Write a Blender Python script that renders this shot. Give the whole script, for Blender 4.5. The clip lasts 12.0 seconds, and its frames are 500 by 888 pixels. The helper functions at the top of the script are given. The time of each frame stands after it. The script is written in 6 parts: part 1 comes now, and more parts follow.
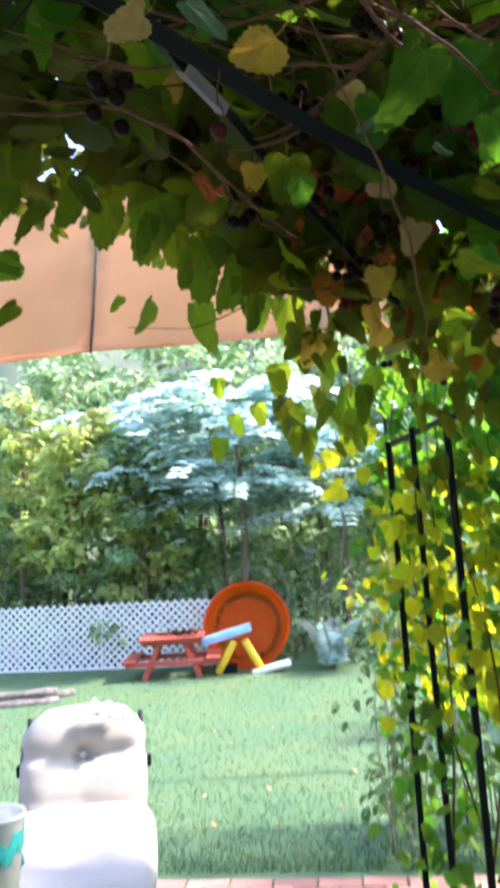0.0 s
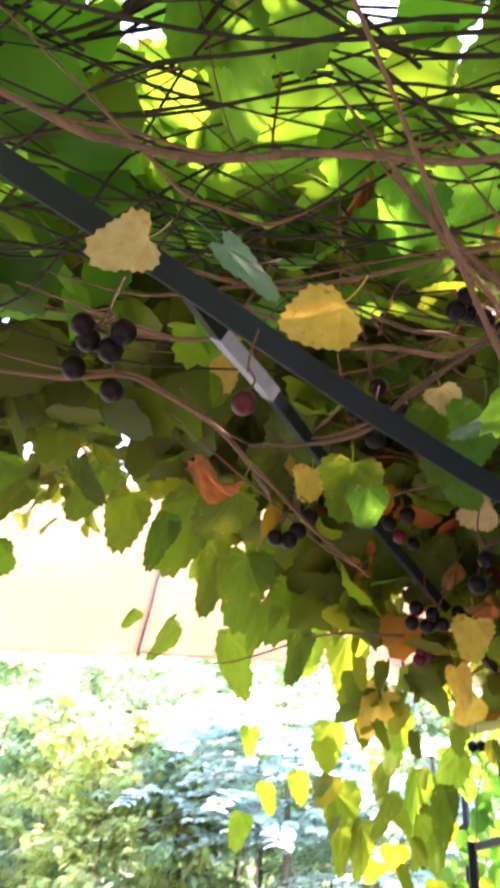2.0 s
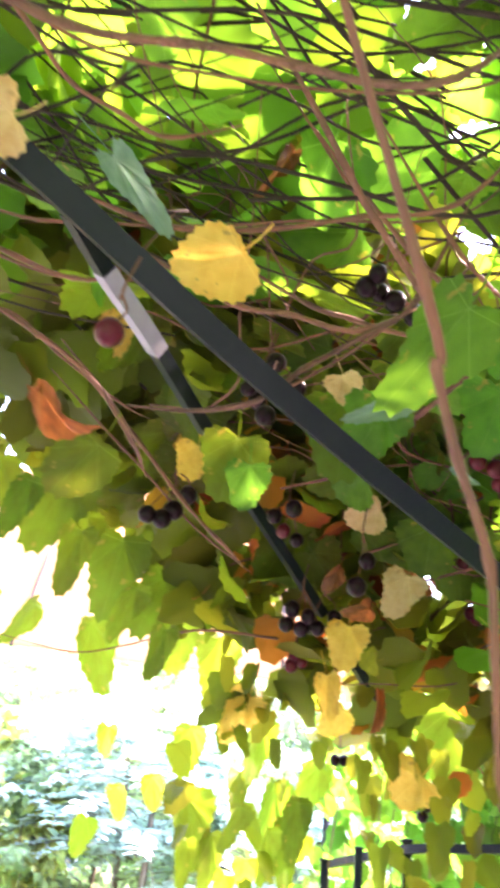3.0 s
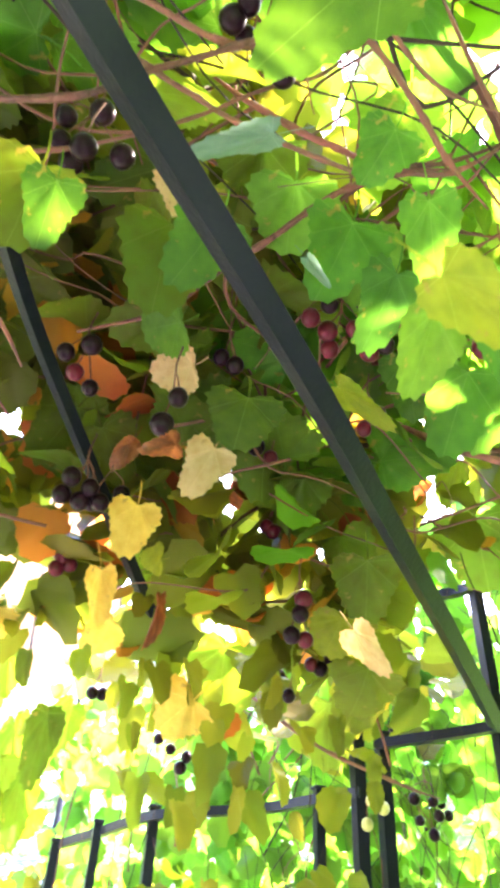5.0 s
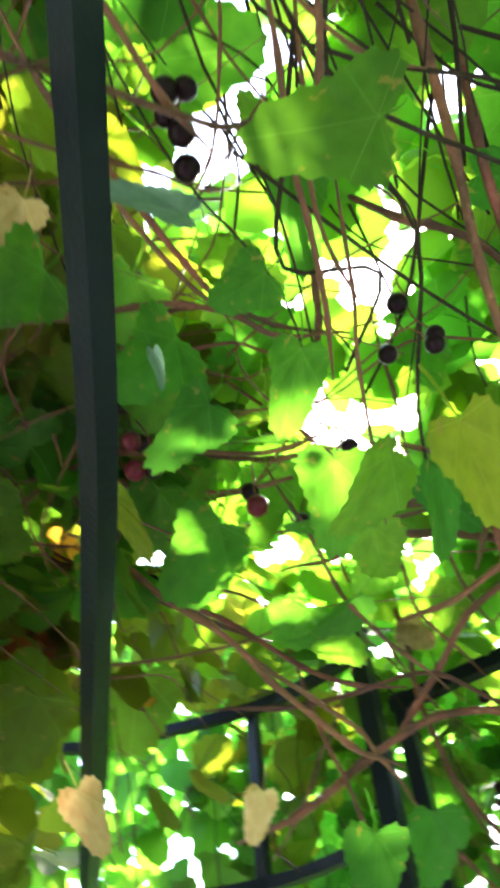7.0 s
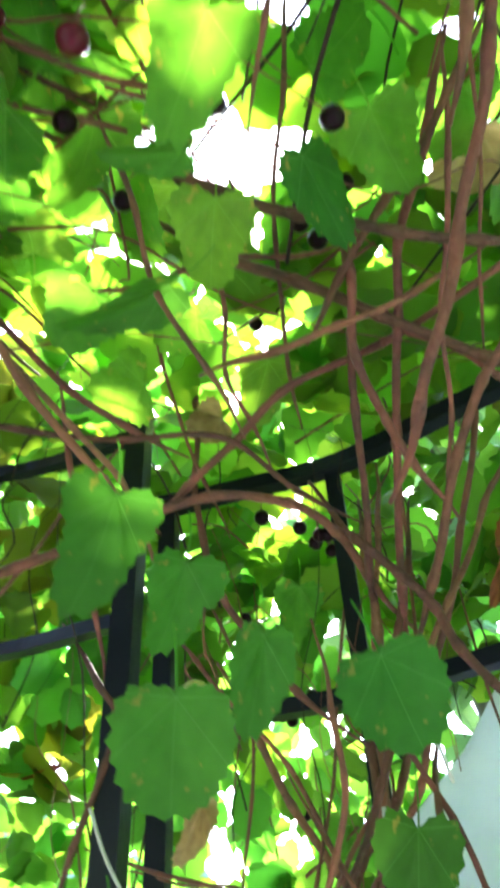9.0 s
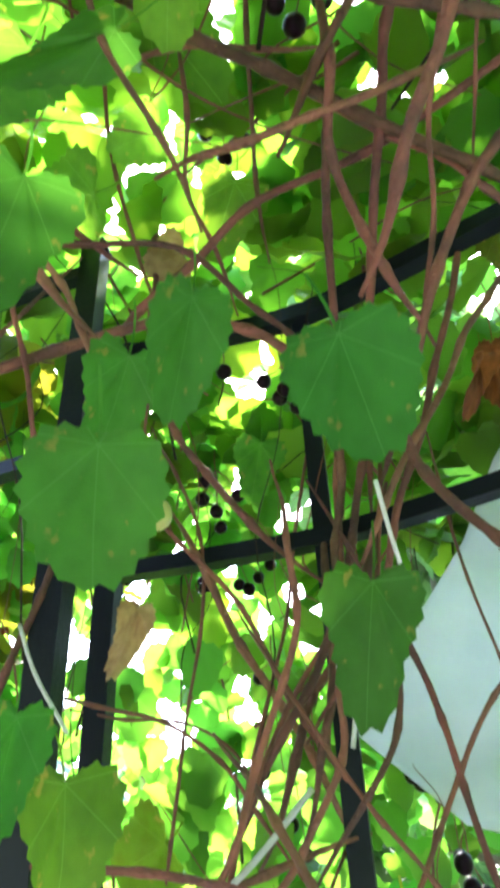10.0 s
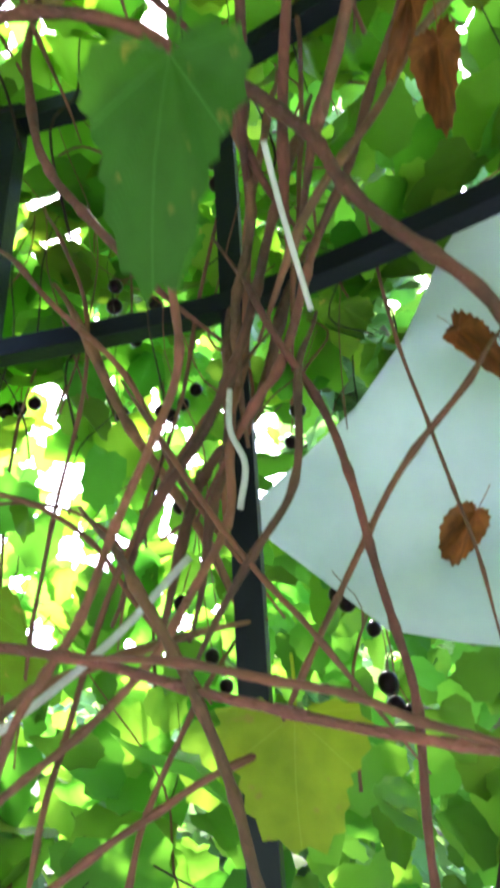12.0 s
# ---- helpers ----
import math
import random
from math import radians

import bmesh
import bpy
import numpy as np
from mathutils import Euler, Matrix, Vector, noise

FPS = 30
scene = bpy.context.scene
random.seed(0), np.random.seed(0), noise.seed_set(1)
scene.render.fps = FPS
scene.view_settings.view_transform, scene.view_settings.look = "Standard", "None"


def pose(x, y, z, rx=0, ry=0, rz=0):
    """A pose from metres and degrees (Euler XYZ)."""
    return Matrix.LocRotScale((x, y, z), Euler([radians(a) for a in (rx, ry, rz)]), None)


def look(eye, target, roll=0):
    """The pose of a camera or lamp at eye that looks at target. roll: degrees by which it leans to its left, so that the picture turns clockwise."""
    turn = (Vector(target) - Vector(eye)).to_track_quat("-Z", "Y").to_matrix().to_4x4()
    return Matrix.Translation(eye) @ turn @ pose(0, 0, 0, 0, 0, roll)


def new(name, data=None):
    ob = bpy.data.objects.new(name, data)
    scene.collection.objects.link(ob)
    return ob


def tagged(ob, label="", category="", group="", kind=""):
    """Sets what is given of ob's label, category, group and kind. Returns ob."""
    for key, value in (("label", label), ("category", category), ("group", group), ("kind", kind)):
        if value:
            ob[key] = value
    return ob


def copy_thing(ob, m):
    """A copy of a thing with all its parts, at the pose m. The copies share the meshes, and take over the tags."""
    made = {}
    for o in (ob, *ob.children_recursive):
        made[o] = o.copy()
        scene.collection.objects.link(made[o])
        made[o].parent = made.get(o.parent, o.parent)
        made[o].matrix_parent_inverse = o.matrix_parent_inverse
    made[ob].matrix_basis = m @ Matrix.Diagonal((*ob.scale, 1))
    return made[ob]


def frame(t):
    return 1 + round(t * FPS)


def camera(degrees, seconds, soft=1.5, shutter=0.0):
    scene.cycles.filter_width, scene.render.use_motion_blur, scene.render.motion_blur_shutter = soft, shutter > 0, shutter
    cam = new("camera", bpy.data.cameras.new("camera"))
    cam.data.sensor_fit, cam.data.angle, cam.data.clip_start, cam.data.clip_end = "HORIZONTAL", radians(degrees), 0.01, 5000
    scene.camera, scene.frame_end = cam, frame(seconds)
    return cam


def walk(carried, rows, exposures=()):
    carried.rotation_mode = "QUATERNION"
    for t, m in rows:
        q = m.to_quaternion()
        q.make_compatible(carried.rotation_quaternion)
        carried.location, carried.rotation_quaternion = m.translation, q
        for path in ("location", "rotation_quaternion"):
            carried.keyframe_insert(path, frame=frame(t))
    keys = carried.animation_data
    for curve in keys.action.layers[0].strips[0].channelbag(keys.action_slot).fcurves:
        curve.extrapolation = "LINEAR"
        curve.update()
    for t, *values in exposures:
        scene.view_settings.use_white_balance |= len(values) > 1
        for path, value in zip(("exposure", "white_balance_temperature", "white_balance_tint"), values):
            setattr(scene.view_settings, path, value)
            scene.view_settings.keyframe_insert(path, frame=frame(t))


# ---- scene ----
cam = camera(38.6, 12.0, soft=4.0, shutter=0.5)
PATH = [
    (0, (0.255, -0.101, 1.517), (0.063, 1.863, 1.843), -3.1),
    (0.5, (0.264, 0.027, 1.57), (0.035, 1.936, 2.118), -0.5),
    (1, (0.272, 0.12, 1.629), (-0.037, 1.937, 2.405), 1.3),
    (1.5, (0.271, 0.188, 1.653), (-0.128, 1.924, 2.563), 4.9),
    (2, (0.269, 0.21, 1.676), (-0.094, 1.835, 2.783), 6.8),
    (2.5, (0.267, 0.244, 1.677), (0.036, 1.86, 2.833), 7.0),
    (3, (0.291, 0.292, 1.687), (0.175, 1.923, 2.839), 8.8),
    (3.5, (0.316, 0.346, 1.691), (0.365, 2.013, 2.795), 7.6),
    (3.7, (0.318, 0.373, 1.681), (0.421, 2.028, 2.799), 6.8),
    (5.3, (0.302, 0.574, 1.61), (0.849, 2.019, 2.88), 2.5),
    (5.5, (0.3, 0.595, 1.612), (0.893, 2.015, 2.89), 2.0),
    (6, (0.297, 0.607, 1.622), (1.061, 1.95, 2.892), 1.3),
    (6.1, (0.31, 0.609, 1.616), (1.075, 1.915, 2.923), 2.9),
    (6.5, (0.274, 0.633, 1.619), (1.214, 1.581, 3.108), -3.3),
    (6.8, (0.247, 0.63, 1.635), (1.25, 1.463, 3.151), -3.3),
    (7, (0.244, 0.657, 1.646), (1.347, 1.359, 3.16), -5.5),
    (7.5, (0.259, 0.69, 1.661), (1.571, 1.207, 3.079), -5.0),
    (7.7, (0.263, 0.715, 1.654), (1.627, 1.172, 3.044), -6.0),
    (9.3, (0.566, 0.795, 1.626), (2.085, 1.094, 2.892), -2.8),
    (9.6, (0.599, 0.801, 1.61), (2.168, 1.076, 2.818), -2.7),
    (10, (0.626, 0.803, 1.593), (2.245, 1.082, 2.734), -2.9),
    (10.5, (0.652, 0.822, 1.572), (2.333, 1.078, 2.624), -2.8),
    (11, (0.692, 0.809, 1.566), (2.405, 1.019, 2.576), -3.6),
    (11.3, (0.727, 0.791, 1.566), (2.443, 1.003, 2.572), -3.5),
    (12, (0.809, 0.772, 1.54), (2.571, 1.006, 2.459), -3.6),
]
EXPOSURES = [(0.0, 2.93, 6500, 20), (0.5, 3.22, 6550, 26), (1.0, 3.55, 6750, 30), (1.5, 4.0, 6850, 38), (2.0, 4.5, 6950, 44), (2.6, 5.0, 6950, 44), (3.5, 5.55, 6950, 38), (5.5, 5.85, 6950, 30), (6.5, 5.3, 6700, 17), (7.2, 4.5, 6400, 8), (7.7, 4.4, 6350, 9), (9.4, 4.75, 6250, 15), (10.5, 4.75, 6200, 17), (12.0, 4.7, 6200, 19)]
walk(cam, [(t, look(eye, target, roll)) for t, eye, target, roll in PATH], EXPOSURES)

# ---- light ----
SUN_WAY = Vector((0.67, 0.08, 0.73)).normalized()
world = bpy.data.worlds.new("sky")
scene.world = world
world.use_nodes = True
wn = world.node_tree.nodes
sky = wn.new("ShaderNodeTexSky")
sky.sky_type, sky.sun_disc = "NISHITA", False
sky.sun_elevation = math.asin(SUN_WAY.z)
sky.sun_rotation = math.atan2(SUN_WAY.x, SUN_WAY.y)
world.node_tree.links.new(sky.outputs[0], wn["Background"].inputs[0])
wn["Background"].inputs[1].default_value = 0.15
sun = new("sun", bpy.data.lights.new("sun", "SUN"))
sun.data.energy, sun.data.angle, sun.data.color = 2.3, radians(4.0), (1.0, 0.93, 0.82)
sun.rotation_euler = (-SUN_WAY).to_track_quat("-Z", "Y").to_euler()


# ---- materials ----
def material(name, colour, second=None, scale=8.0, rough=0.7, metal=0.0, bump=0.15, bump_scale=60.0, through_light=0.0,
             through_colour=None, vary=0.0, by="Object Info", spec=0.5, hue=0.0, veins=False, spots=0.0):
    """A surface of two tones in noise, with fine relief; through_light lets light through as leaves and cloth do."""
    m = bpy.data.materials.new(name)
    m.use_nodes = True
    t = m.node_tree
    n, link = t.nodes, t.links.new
    bsdf = n["Principled BSDF"]
    bsdf.inputs["Roughness"].default_value = rough
    bsdf.inputs["Metallic"].default_value = metal
    bsdf.inputs["Specular IOR Level"].default_value = spec
    place = n.new("ShaderNodeTexCoord")
    big = n.new("ShaderNodeTexNoise")
    big.inputs["Scale"].default_value, big.inputs["Detail"].default_value = scale, 6
    link(place.outputs["Object"], big.inputs["Vector"])
    ramp = n.new("ShaderNodeMapRange")
    ramp.inputs[1].default_value, ramp.inputs[2].default_value = 0.35, 0.65
    link(big.outputs["Fac"], ramp.inputs[0])
    mix = n.new("ShaderNodeMix")
    mix.data_type = "RGBA"
    mix.inputs[6].default_value = (*colour, 1)
    mix.inputs[7].default_value = (*(second or [c * 0.8 for c in colour]), 1)
    link(ramp.outputs[0], mix.inputs[0])
    tone = mix.outputs[2]
    if vary or hue:
        info = n.new("ShaderNodeObjectInfo" if by == "Object Info" else "ShaderNodeNewGeometry")
        rnd = info.outputs["Random" if by == "Object Info" else "Random Per Island"]
        hsv = n.new("ShaderNodeHueSaturation")
        a = n.new("ShaderNodeMapRange")
        a.inputs[3].default_value, a.inputs[4].default_value = 1 - vary, 1 + vary
        link(rnd, a.inputs[0])
        link(a.outputs[0], hsv.inputs["Value"])
        b = n.new("ShaderNodeMapRange")
        b.inputs[3].default_value, b.inputs[4].default_value = 0.5 - hue, 0.5 + hue
        w = n.new("ShaderNodeMath")
        w.operation = "MULTIPLY"
        w.inputs[1].default_value = 17.3
        f = n.new("ShaderNodeMath")
        f.operation = "FRACT"
        link(rnd, w.inputs[0])
        link(w.outputs[0], f.inputs[0])
        link(f.outputs[0], b.inputs[0])
        link(b.outputs[0], hsv.inputs["Hue"])
        link(tone, hsv.inputs["Color"])
        tone = hsv.outputs[0]
    if veins:
        # pale ribs that fan out from the stalk
        xyz = n.new("ShaderNodeSeparateXYZ")
        link(place.outputs["Object"], xyz.inputs[0])

        def calc(op, a, b=None):
            q = n.new("ShaderNodeMath")
            q.operation = op
            for slot, v in enumerate((a, b)):
                if isinstance(v, (int, float)):
                    q.inputs[slot].default_value = v
                elif v is not None:
                    link(v, q.inputs[slot])
            return q.outputs[0]

        ang = calc("ARCTAN2", xyz.outputs[0], xyz.outputs[1])
        rad = calc("SQRT", calc("ADD", calc("MULTIPLY", xyz.outputs[0], xyz.outputs[0]), calc("MULTIPLY", xyz.outputs[1], xyz.outputs[1])))
        gap = calc("MULTIPLY", calc("ABSOLUTE", calc("SINE", calc("MULTIPLY", ang, 3.7))), rad)
        side = calc("ABSOLUTE", calc("SINE", calc("ADD", calc("MULTIPLY", rad, 42.0), calc("MULTIPLY", gap, 60.0))))
        rib = calc("MAXIMUM", calc("MULTIPLY", calc("LESS_THAN", gap, 0.013), 0.3), calc("MULTIPLY", calc("LESS_THAN", side, 0.12), 0.1))
        pale = n.new("ShaderNodeMix")
        pale.data_type = "RGBA"
        link(rib, pale.inputs[0])
        link(tone, pale.inputs[6])
        pale.inputs[7].default_value = (*[min(1.0, c * 1.5 + 0.05) for c in colour], 1)
        tone = pale.outputs[2]
    if spots:
        # small rusty blotches, as on leaves late in the year
        rust = n.new("ShaderNodeTexNoise")
        rust.inputs["Scale"].default_value, rust.inputs["Detail"].default_value = 6.5, 3
        link(place.outputs["Object"], rust.inputs["Vector"])
        edge = n.new("ShaderNodeMapRange")
        edge.inputs[1].default_value, edge.inputs[2].default_value, edge.inputs[4].default_value = 0.64, 0.7, spots
        link(rust.outputs["Fac"], edge.inputs[0])
        worn = n.new("ShaderNodeMix")
        worn.data_type = "RGBA"
        link(edge.outputs[0], worn.inputs[0])
        link(tone, worn.inputs[6])
        worn.inputs[7].default_value = (0.3, 0.17, 0.06, 1)
        tone = worn.outputs[2]
    link(tone, bsdf.inputs["Base Color"])
    if bump:
        fine = n.new("ShaderNodeTexNoise")
        fine.inputs["Scale"].default_value, fine.inputs["Detail"].default_value = bump_scale, 4
        link(place.outputs["Object"], fine.inputs["Vector"])
        bp = n.new("ShaderNodeBump")
        bp.inputs["Strength"].default_value, bp.inputs["Distance"].default_value = bump, 0.01
        link(fine.outputs["Fac"], bp.inputs["Height"])
        link(bp.outputs[0], bsdf.inputs["Normal"])
    if through_light:
        tr = n.new("ShaderNodeBsdfTranslucent")
        mul = n.new("ShaderNodeMix")
        mul.data_type, mul.blend_type = "RGBA", "MULTIPLY"
        mul.inputs[0].default_value = 1.0
        link(tone, mul.inputs[6])
        mul.inputs[7].default_value = (*(through_colour or (1, 1, 1)), 1)
        link(mul.outputs[2], tr.inputs[0])
        both = n.new("ShaderNodeMixShader")
        both.inputs[0].default_value = through_light
        link(bsdf.outputs[0], both.inputs[1])
        link(tr.outputs[0], both.inputs[2])
        link(both.outputs[0], n["Material Output"].inputs[0])
    return m


LEAF_KW = dict(scale=4, rough=0.55, bump=0.06, bump_scale=14, through_light=0.66, spec=0.3)
M_LEAF = material("vine_leaf_green", (0.08, 0.165, 0.022), (0.055, 0.12, 0.018), vary=0.35, hue=0.03, through_colour=(2.1, 2.3, 0.9), **LEAF_KW, veins=True, spots=0.50)
M_MASS = material("vine_leaf_mass", (0.09, 0.19, 0.018), (0.06, 0.13, 0.014), vary=0.4, hue=0.03, by="Geometry", through_colour=(1.65, 1.75, 0.8), **LEAF_KW)
M_OLIVE = material("vine_leaf_olive", (0.15, 0.155, 0.016), (0.11, 0.108, 0.014), vary=0.4, hue=0.035, by="Geometry", through_colour=(1.3, 1.5, 0.72), **LEAF_KW)
M_OLIVELEAF = material("vine_leaf_olive_single", (0.105, 0.15, 0.016), (0.095, 0.11, 0.012), vary=0.3, hue=0.03, through_colour=(1.55, 1.75, 0.7), **LEAF_KW, veins=True, spots=0.60)
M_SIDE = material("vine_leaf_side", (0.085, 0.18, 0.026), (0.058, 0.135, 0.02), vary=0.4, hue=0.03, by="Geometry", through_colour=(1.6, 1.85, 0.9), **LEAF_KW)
M_DEEP = material("vine_leaf_deep_green", (0.038, 0.128, 0.021), (0.03, 0.102, 0.017), vary=0.25, hue=0.015, through_colour=(1.9, 2.1, 0.9), **LEAF_KW, veins=True, spots=0.45)
M_YGREEN = material("vine_leaf_yellow_green", (0.24, 0.27, 0.02), (0.17, 0.21, 0.018), vary=0.2, hue=0.015, through_colour=(1.6, 1.5, 0.8), **LEAF_KW, veins=True, spots=0.50)
# sunlit copy of the vine leaf: the sun is put into this lime colour
M_LITMASS = material("vine_leaf_sunlit_mass", (0.36, 0.38, 0.02), (0.25, 0.3, 0.02), vary=0.35, hue=0.035, by="Geometry", through_colour=(1.8, 1.7, 0.8), **LEAF_KW)
M_YELLOWMASS = material("vine_leaf_yellow_mass", (0.52, 0.24, 0.03), (0.36, 0.11, 0.025), vary=0.35, hue=0.03, by="Geometry", through_colour=(1.2, 1.1, 0.9), **LEAF_KW)
M_YELLOW = material("vine_leaf_yellow", (0.74, 0.5, 0.1), (0.64, 0.38, 0.06), vary=0.15, hue=0.01, through_colour=(1.2, 1.1, 0.9), **LEAF_KW, veins=True, spots=0.70)
M_TAN = material("vine_leaf_tan", (0.72, 0.49, 0.25), (0.62, 0.36, 0.15), vary=0.15, hue=0.015, through_colour=(1.1, 1.0, 0.9), **LEAF_KW, veins=True, spots=0.50)
M_BROWN = material("vine_leaf_brown", (0.27, 0.1, 0.04), (0.13, 0.05, 0.024), vary=0.25, through_colour=(1.4, 1.0, 0.7), **LEAF_KW, veins=True)
M_DRYTAN = material("vine_leaf_dry_tan", (0.42, 0.27, 0.14), (0.28, 0.16, 0.08), vary=0.2, through_colour=(1.1, 1.0, 0.8), **LEAF_KW, veins=True)
M_METAL = material("black_painted_steel", (0.004, 0.005, 0.009), (0.007, 0.008, 0.013), scale=14, rough=0.4, spec=0.17, bump=0.08, bump_scale=180)
M_CANE = material("vine_cane_brown", (0.19, 0.066, 0.038), (0.085, 0.034, 0.023), scale=24, rough=0.85, bump=0.7, bump_scale=120, vary=0.45, hue=0.015)
M_TWIG = material("dark_twig", (0.022, 0.014, 0.011), (0.04, 0.024, 0.018), scale=30, rough=0.9, spec=0.2, bump=0.4)
M_GRAPE = material("dark_grape_skin", (0.006, 0.002, 0.004), (0.016, 0.004, 0.008), scale=40, rough=0.28, bump=0.02, spec=0.1)
M_GRAPE_RED = material("red_grape_skin", (0.1, 0.008, 0.016), (0.045, 0.004, 0.01), scale=40, rough=0.28, bump=0.02, spec=0.15)
M_GRAPE_GREEN = material("green_grape_skin", (0.3, 0.34, 0.08), (0.4, 0.3, 0.1), scale=40, rough=0.4, bump=0.05)
M_TAPE = material("grey_tape", (0.26, 0.22, 0.28), (0.2, 0.17, 0.22), scale=30, rough=0.55)
M_GRASS = material("lawn_grass", (0.055, 0.125, 0.06), (0.08, 0.14, 0.06), scale=1.2, rough=0.8, bump=0.6, bump_scale=90)
M_BLADE = material("grass_blade", (0.07, 0.165, 0.06), (0.1, 0.185, 0.065), scale=2, rough=0.6, vary=0.3, by="Geometry", bump=0, through_light=0.4)
M_FABRIC = material("tan_canvas", (0.8, 0.5, 0.31), (0.7, 0.42, 0.24), scale=1.3, rough=0.9, bump=0.2, bump_scale=160, through_light=0.75)
M_WHITE = material("white_lattice_paint", (0.78, 0.79, 0.8), (0.68, 0.7, 0.72), scale=3, rough=0.6)
M_RED = material("weathered_red_paint", (0.5, 0.07, 0.045), (0.4, 0.09, 0.06), scale=6, rough=0.65, bump=0.3)
M_ORANGE = material("orange_plastic", (0.95, 0.25, 0.02), (0.9, 0.2, 0.015), scale=5, rough=0.45, through_light=0.65)
M_BLUE = material("pale_blue_plastic", (0.2, 0.4, 0.72), (0.3, 0.5, 0.78), scale=5, rough=0.4)
M_YPLAST = material("yellow_plastic", (0.8, 0.5, 0.03), scale=5, rough=0.4)
M_CUSHION = material("beige_cushion_cloth", (0.4, 0.38, 0.36), (0.35, 0.33, 0.31), scale=7, rough=0.95, bump=0.25, bump_scale=150)
M_TEAL = material("teal_print", (0.03, 0.5, 0.5), (0.02, 0.4, 0.42), scale=20, rough=0.5)
M_CUP = material("white_cup", (0.75, 0.78, 0.78), scale=20, rough=0.4)
M_BRICK = material("patio_brick", (0.4, 0.2, 0.16), (0.32, 0.15, 0.12), scale=12, rough=0.9, vary=0.25, bump=0.5)
M_BARK = material("tree_bark", (0.2, 0.15, 0.12), (0.13, 0.1, 0.08), scale=9, rough=0.95, bump=0.8, bump_scale=30)
# bluish haze of the distance is mixed into the next two leaf colours
M_TREE = material("hazed_tree_leaf", (0.24, 0.32, 0.21), (0.18, 0.26, 0.17), scale=3, rough=0.55, vary=0.45, hue=0.035, by="Geometry", bump=0, through_light=0.6, through_colour=(2.4, 2.4, 1.8))
M_HAZYTREE = material("hazed_blue_green_leaf", (0.42, 0.51, 0.5), (0.34, 0.44, 0.43), scale=3, rough=0.5, vary=0.35, hue=0.02, by="Geometry", bump=0, through_light=0.5, through_colour=(1.5, 1.65, 1.6))
M_SHRUB = material("pale_shrub_leaf", (0.13, 0.23, 0.1), (0.09, 0.17, 0.07), scale=6, rough=0.6, vary=0.4, hue=0.03, by="Geometry", bump=0, through_light=0.5, through_colour=(1.6, 1.6, 1.0))
# paler, yellower tree leaf that stands in for sun on the crowns
M_LITTREE = material("sunlit_tree_leaf", (0.4, 0.44, 0.17), (0.3, 0.36, 0.14), scale=3, rough=0.55, vary=0.4, hue=0.04, by="Geometry", bump=0, through_light=0.55, through_colour=(1.7, 1.7, 1.1))
M_WOODS = material("far_woods", (0.11, 0.14, 0.11), (0.16, 0.19, 0.14), scale=0.8, rough=1.0, bump=0.5, bump_scale=3)
M_SHOOT = material("reddish_shoot", (0.17, 0.052, 0.027), (0.1, 0.034, 0.02), scale=40, rough=0.75, bump=0.3, bump_scale=160)
M_TWINE = material("pale_string", (0.55, 0.52, 0.5), (0.45, 0.42, 0.4), scale=60, rough=0.9, bump=0.5, bump_scale=400)
# the same painted sunlight, for single leaves
M_LITLEAF = material("vine_leaf_sunlit", (0.42, 0.42, 0.02), (0.3, 0.34, 0.02), vary=0.2, hue=0.015, through_colour=(1.8, 1.65, 0.8), **LEAF_KW, veins=True)
M_SILVER = material("vine_leaf_pale", (0.2, 0.3, 0.22), (0.14, 0.24, 0.16), vary=0.15, **{**LEAF_KW, "rough": 0.35}, veins=True)
M_SEAM = material("dark_stitching", (0.05, 0.035, 0.03), scale=20, rough=0.9)
M_SLAB = material("patio_slab", (0.33, 0.3, 0.27), (0.26, 0.24, 0.22), scale=5, rough=0.9, vary=0.2, by="Geometry", bump=0.4, bump_scale=60)
M_LOG = material("weathered_log", (0.16, 0.15, 0.15), (0.09, 0.08, 0.08), scale=14, rough=0.95, bump=0.8, bump_scale=40)
M_SAPLING = material("grey_sapling_bark", (0.3, 0.25, 0.2), (0.2, 0.16, 0.13), scale=8, rough=0.9)
M_TANMASS = material("fallen_leaf", (0.4, 0.3, 0.16), (0.3, 0.16, 0.08), scale=3, rough=0.8, vary=0.4, by="Geometry", bump=0)
M_SHEET = material("white_sheet", (0.8, 0.8, 0.86), (0.66, 0.68, 0.74), scale=9, rough=0.6, through_light=0.5)


# ---- mesh helpers ----
def mesh_of(name, bm, mat, smooth=True):
    me = bpy.data.meshes.new(name)
    bm.to_mesh(me)
    bm.free()
    me.materials.append(mat)
    if smooth:
        me.shade_smooth()
    return me


def part(name, bm, mat, parent=None, label="", smooth=True):
    """Links a bmesh as one mesh object under a thing or a part."""
    ob = new(name, mesh_of(name, bm, mat, smooth))
    ob.parent = parent
    if label:
        tagged(ob, label)
    return ob


def thing(name, label, category, group="", kind="", at=(0, 0, 0)):
    ob = new(name)
    ob.location = at
    return tagged(ob, label, category, group, kind)


def rounded_box(bm, size, m=None, bevel=0.01):
    g = bmesh.ops.create_cube(bm, size=1.0)
    bmesh.ops.scale(bm, vec=size, verts=g["verts"])
    if bevel:
        edges = list({e for v in g["verts"] for e in v.link_edges})
        out = bmesh.ops.bevel(bm, geom=edges, offset=min(bevel, min(size) * 0.45), segments=2, affect="EDGES", profile=0.6)
        verts = list({v for f in out["faces"] for v in f.verts} | {v for v in g["verts"] if v.is_valid})
    else:
        verts = g["verts"]
    if m is not None:
        bmesh.ops.transform(bm, matrix=m, verts=verts)
    return verts


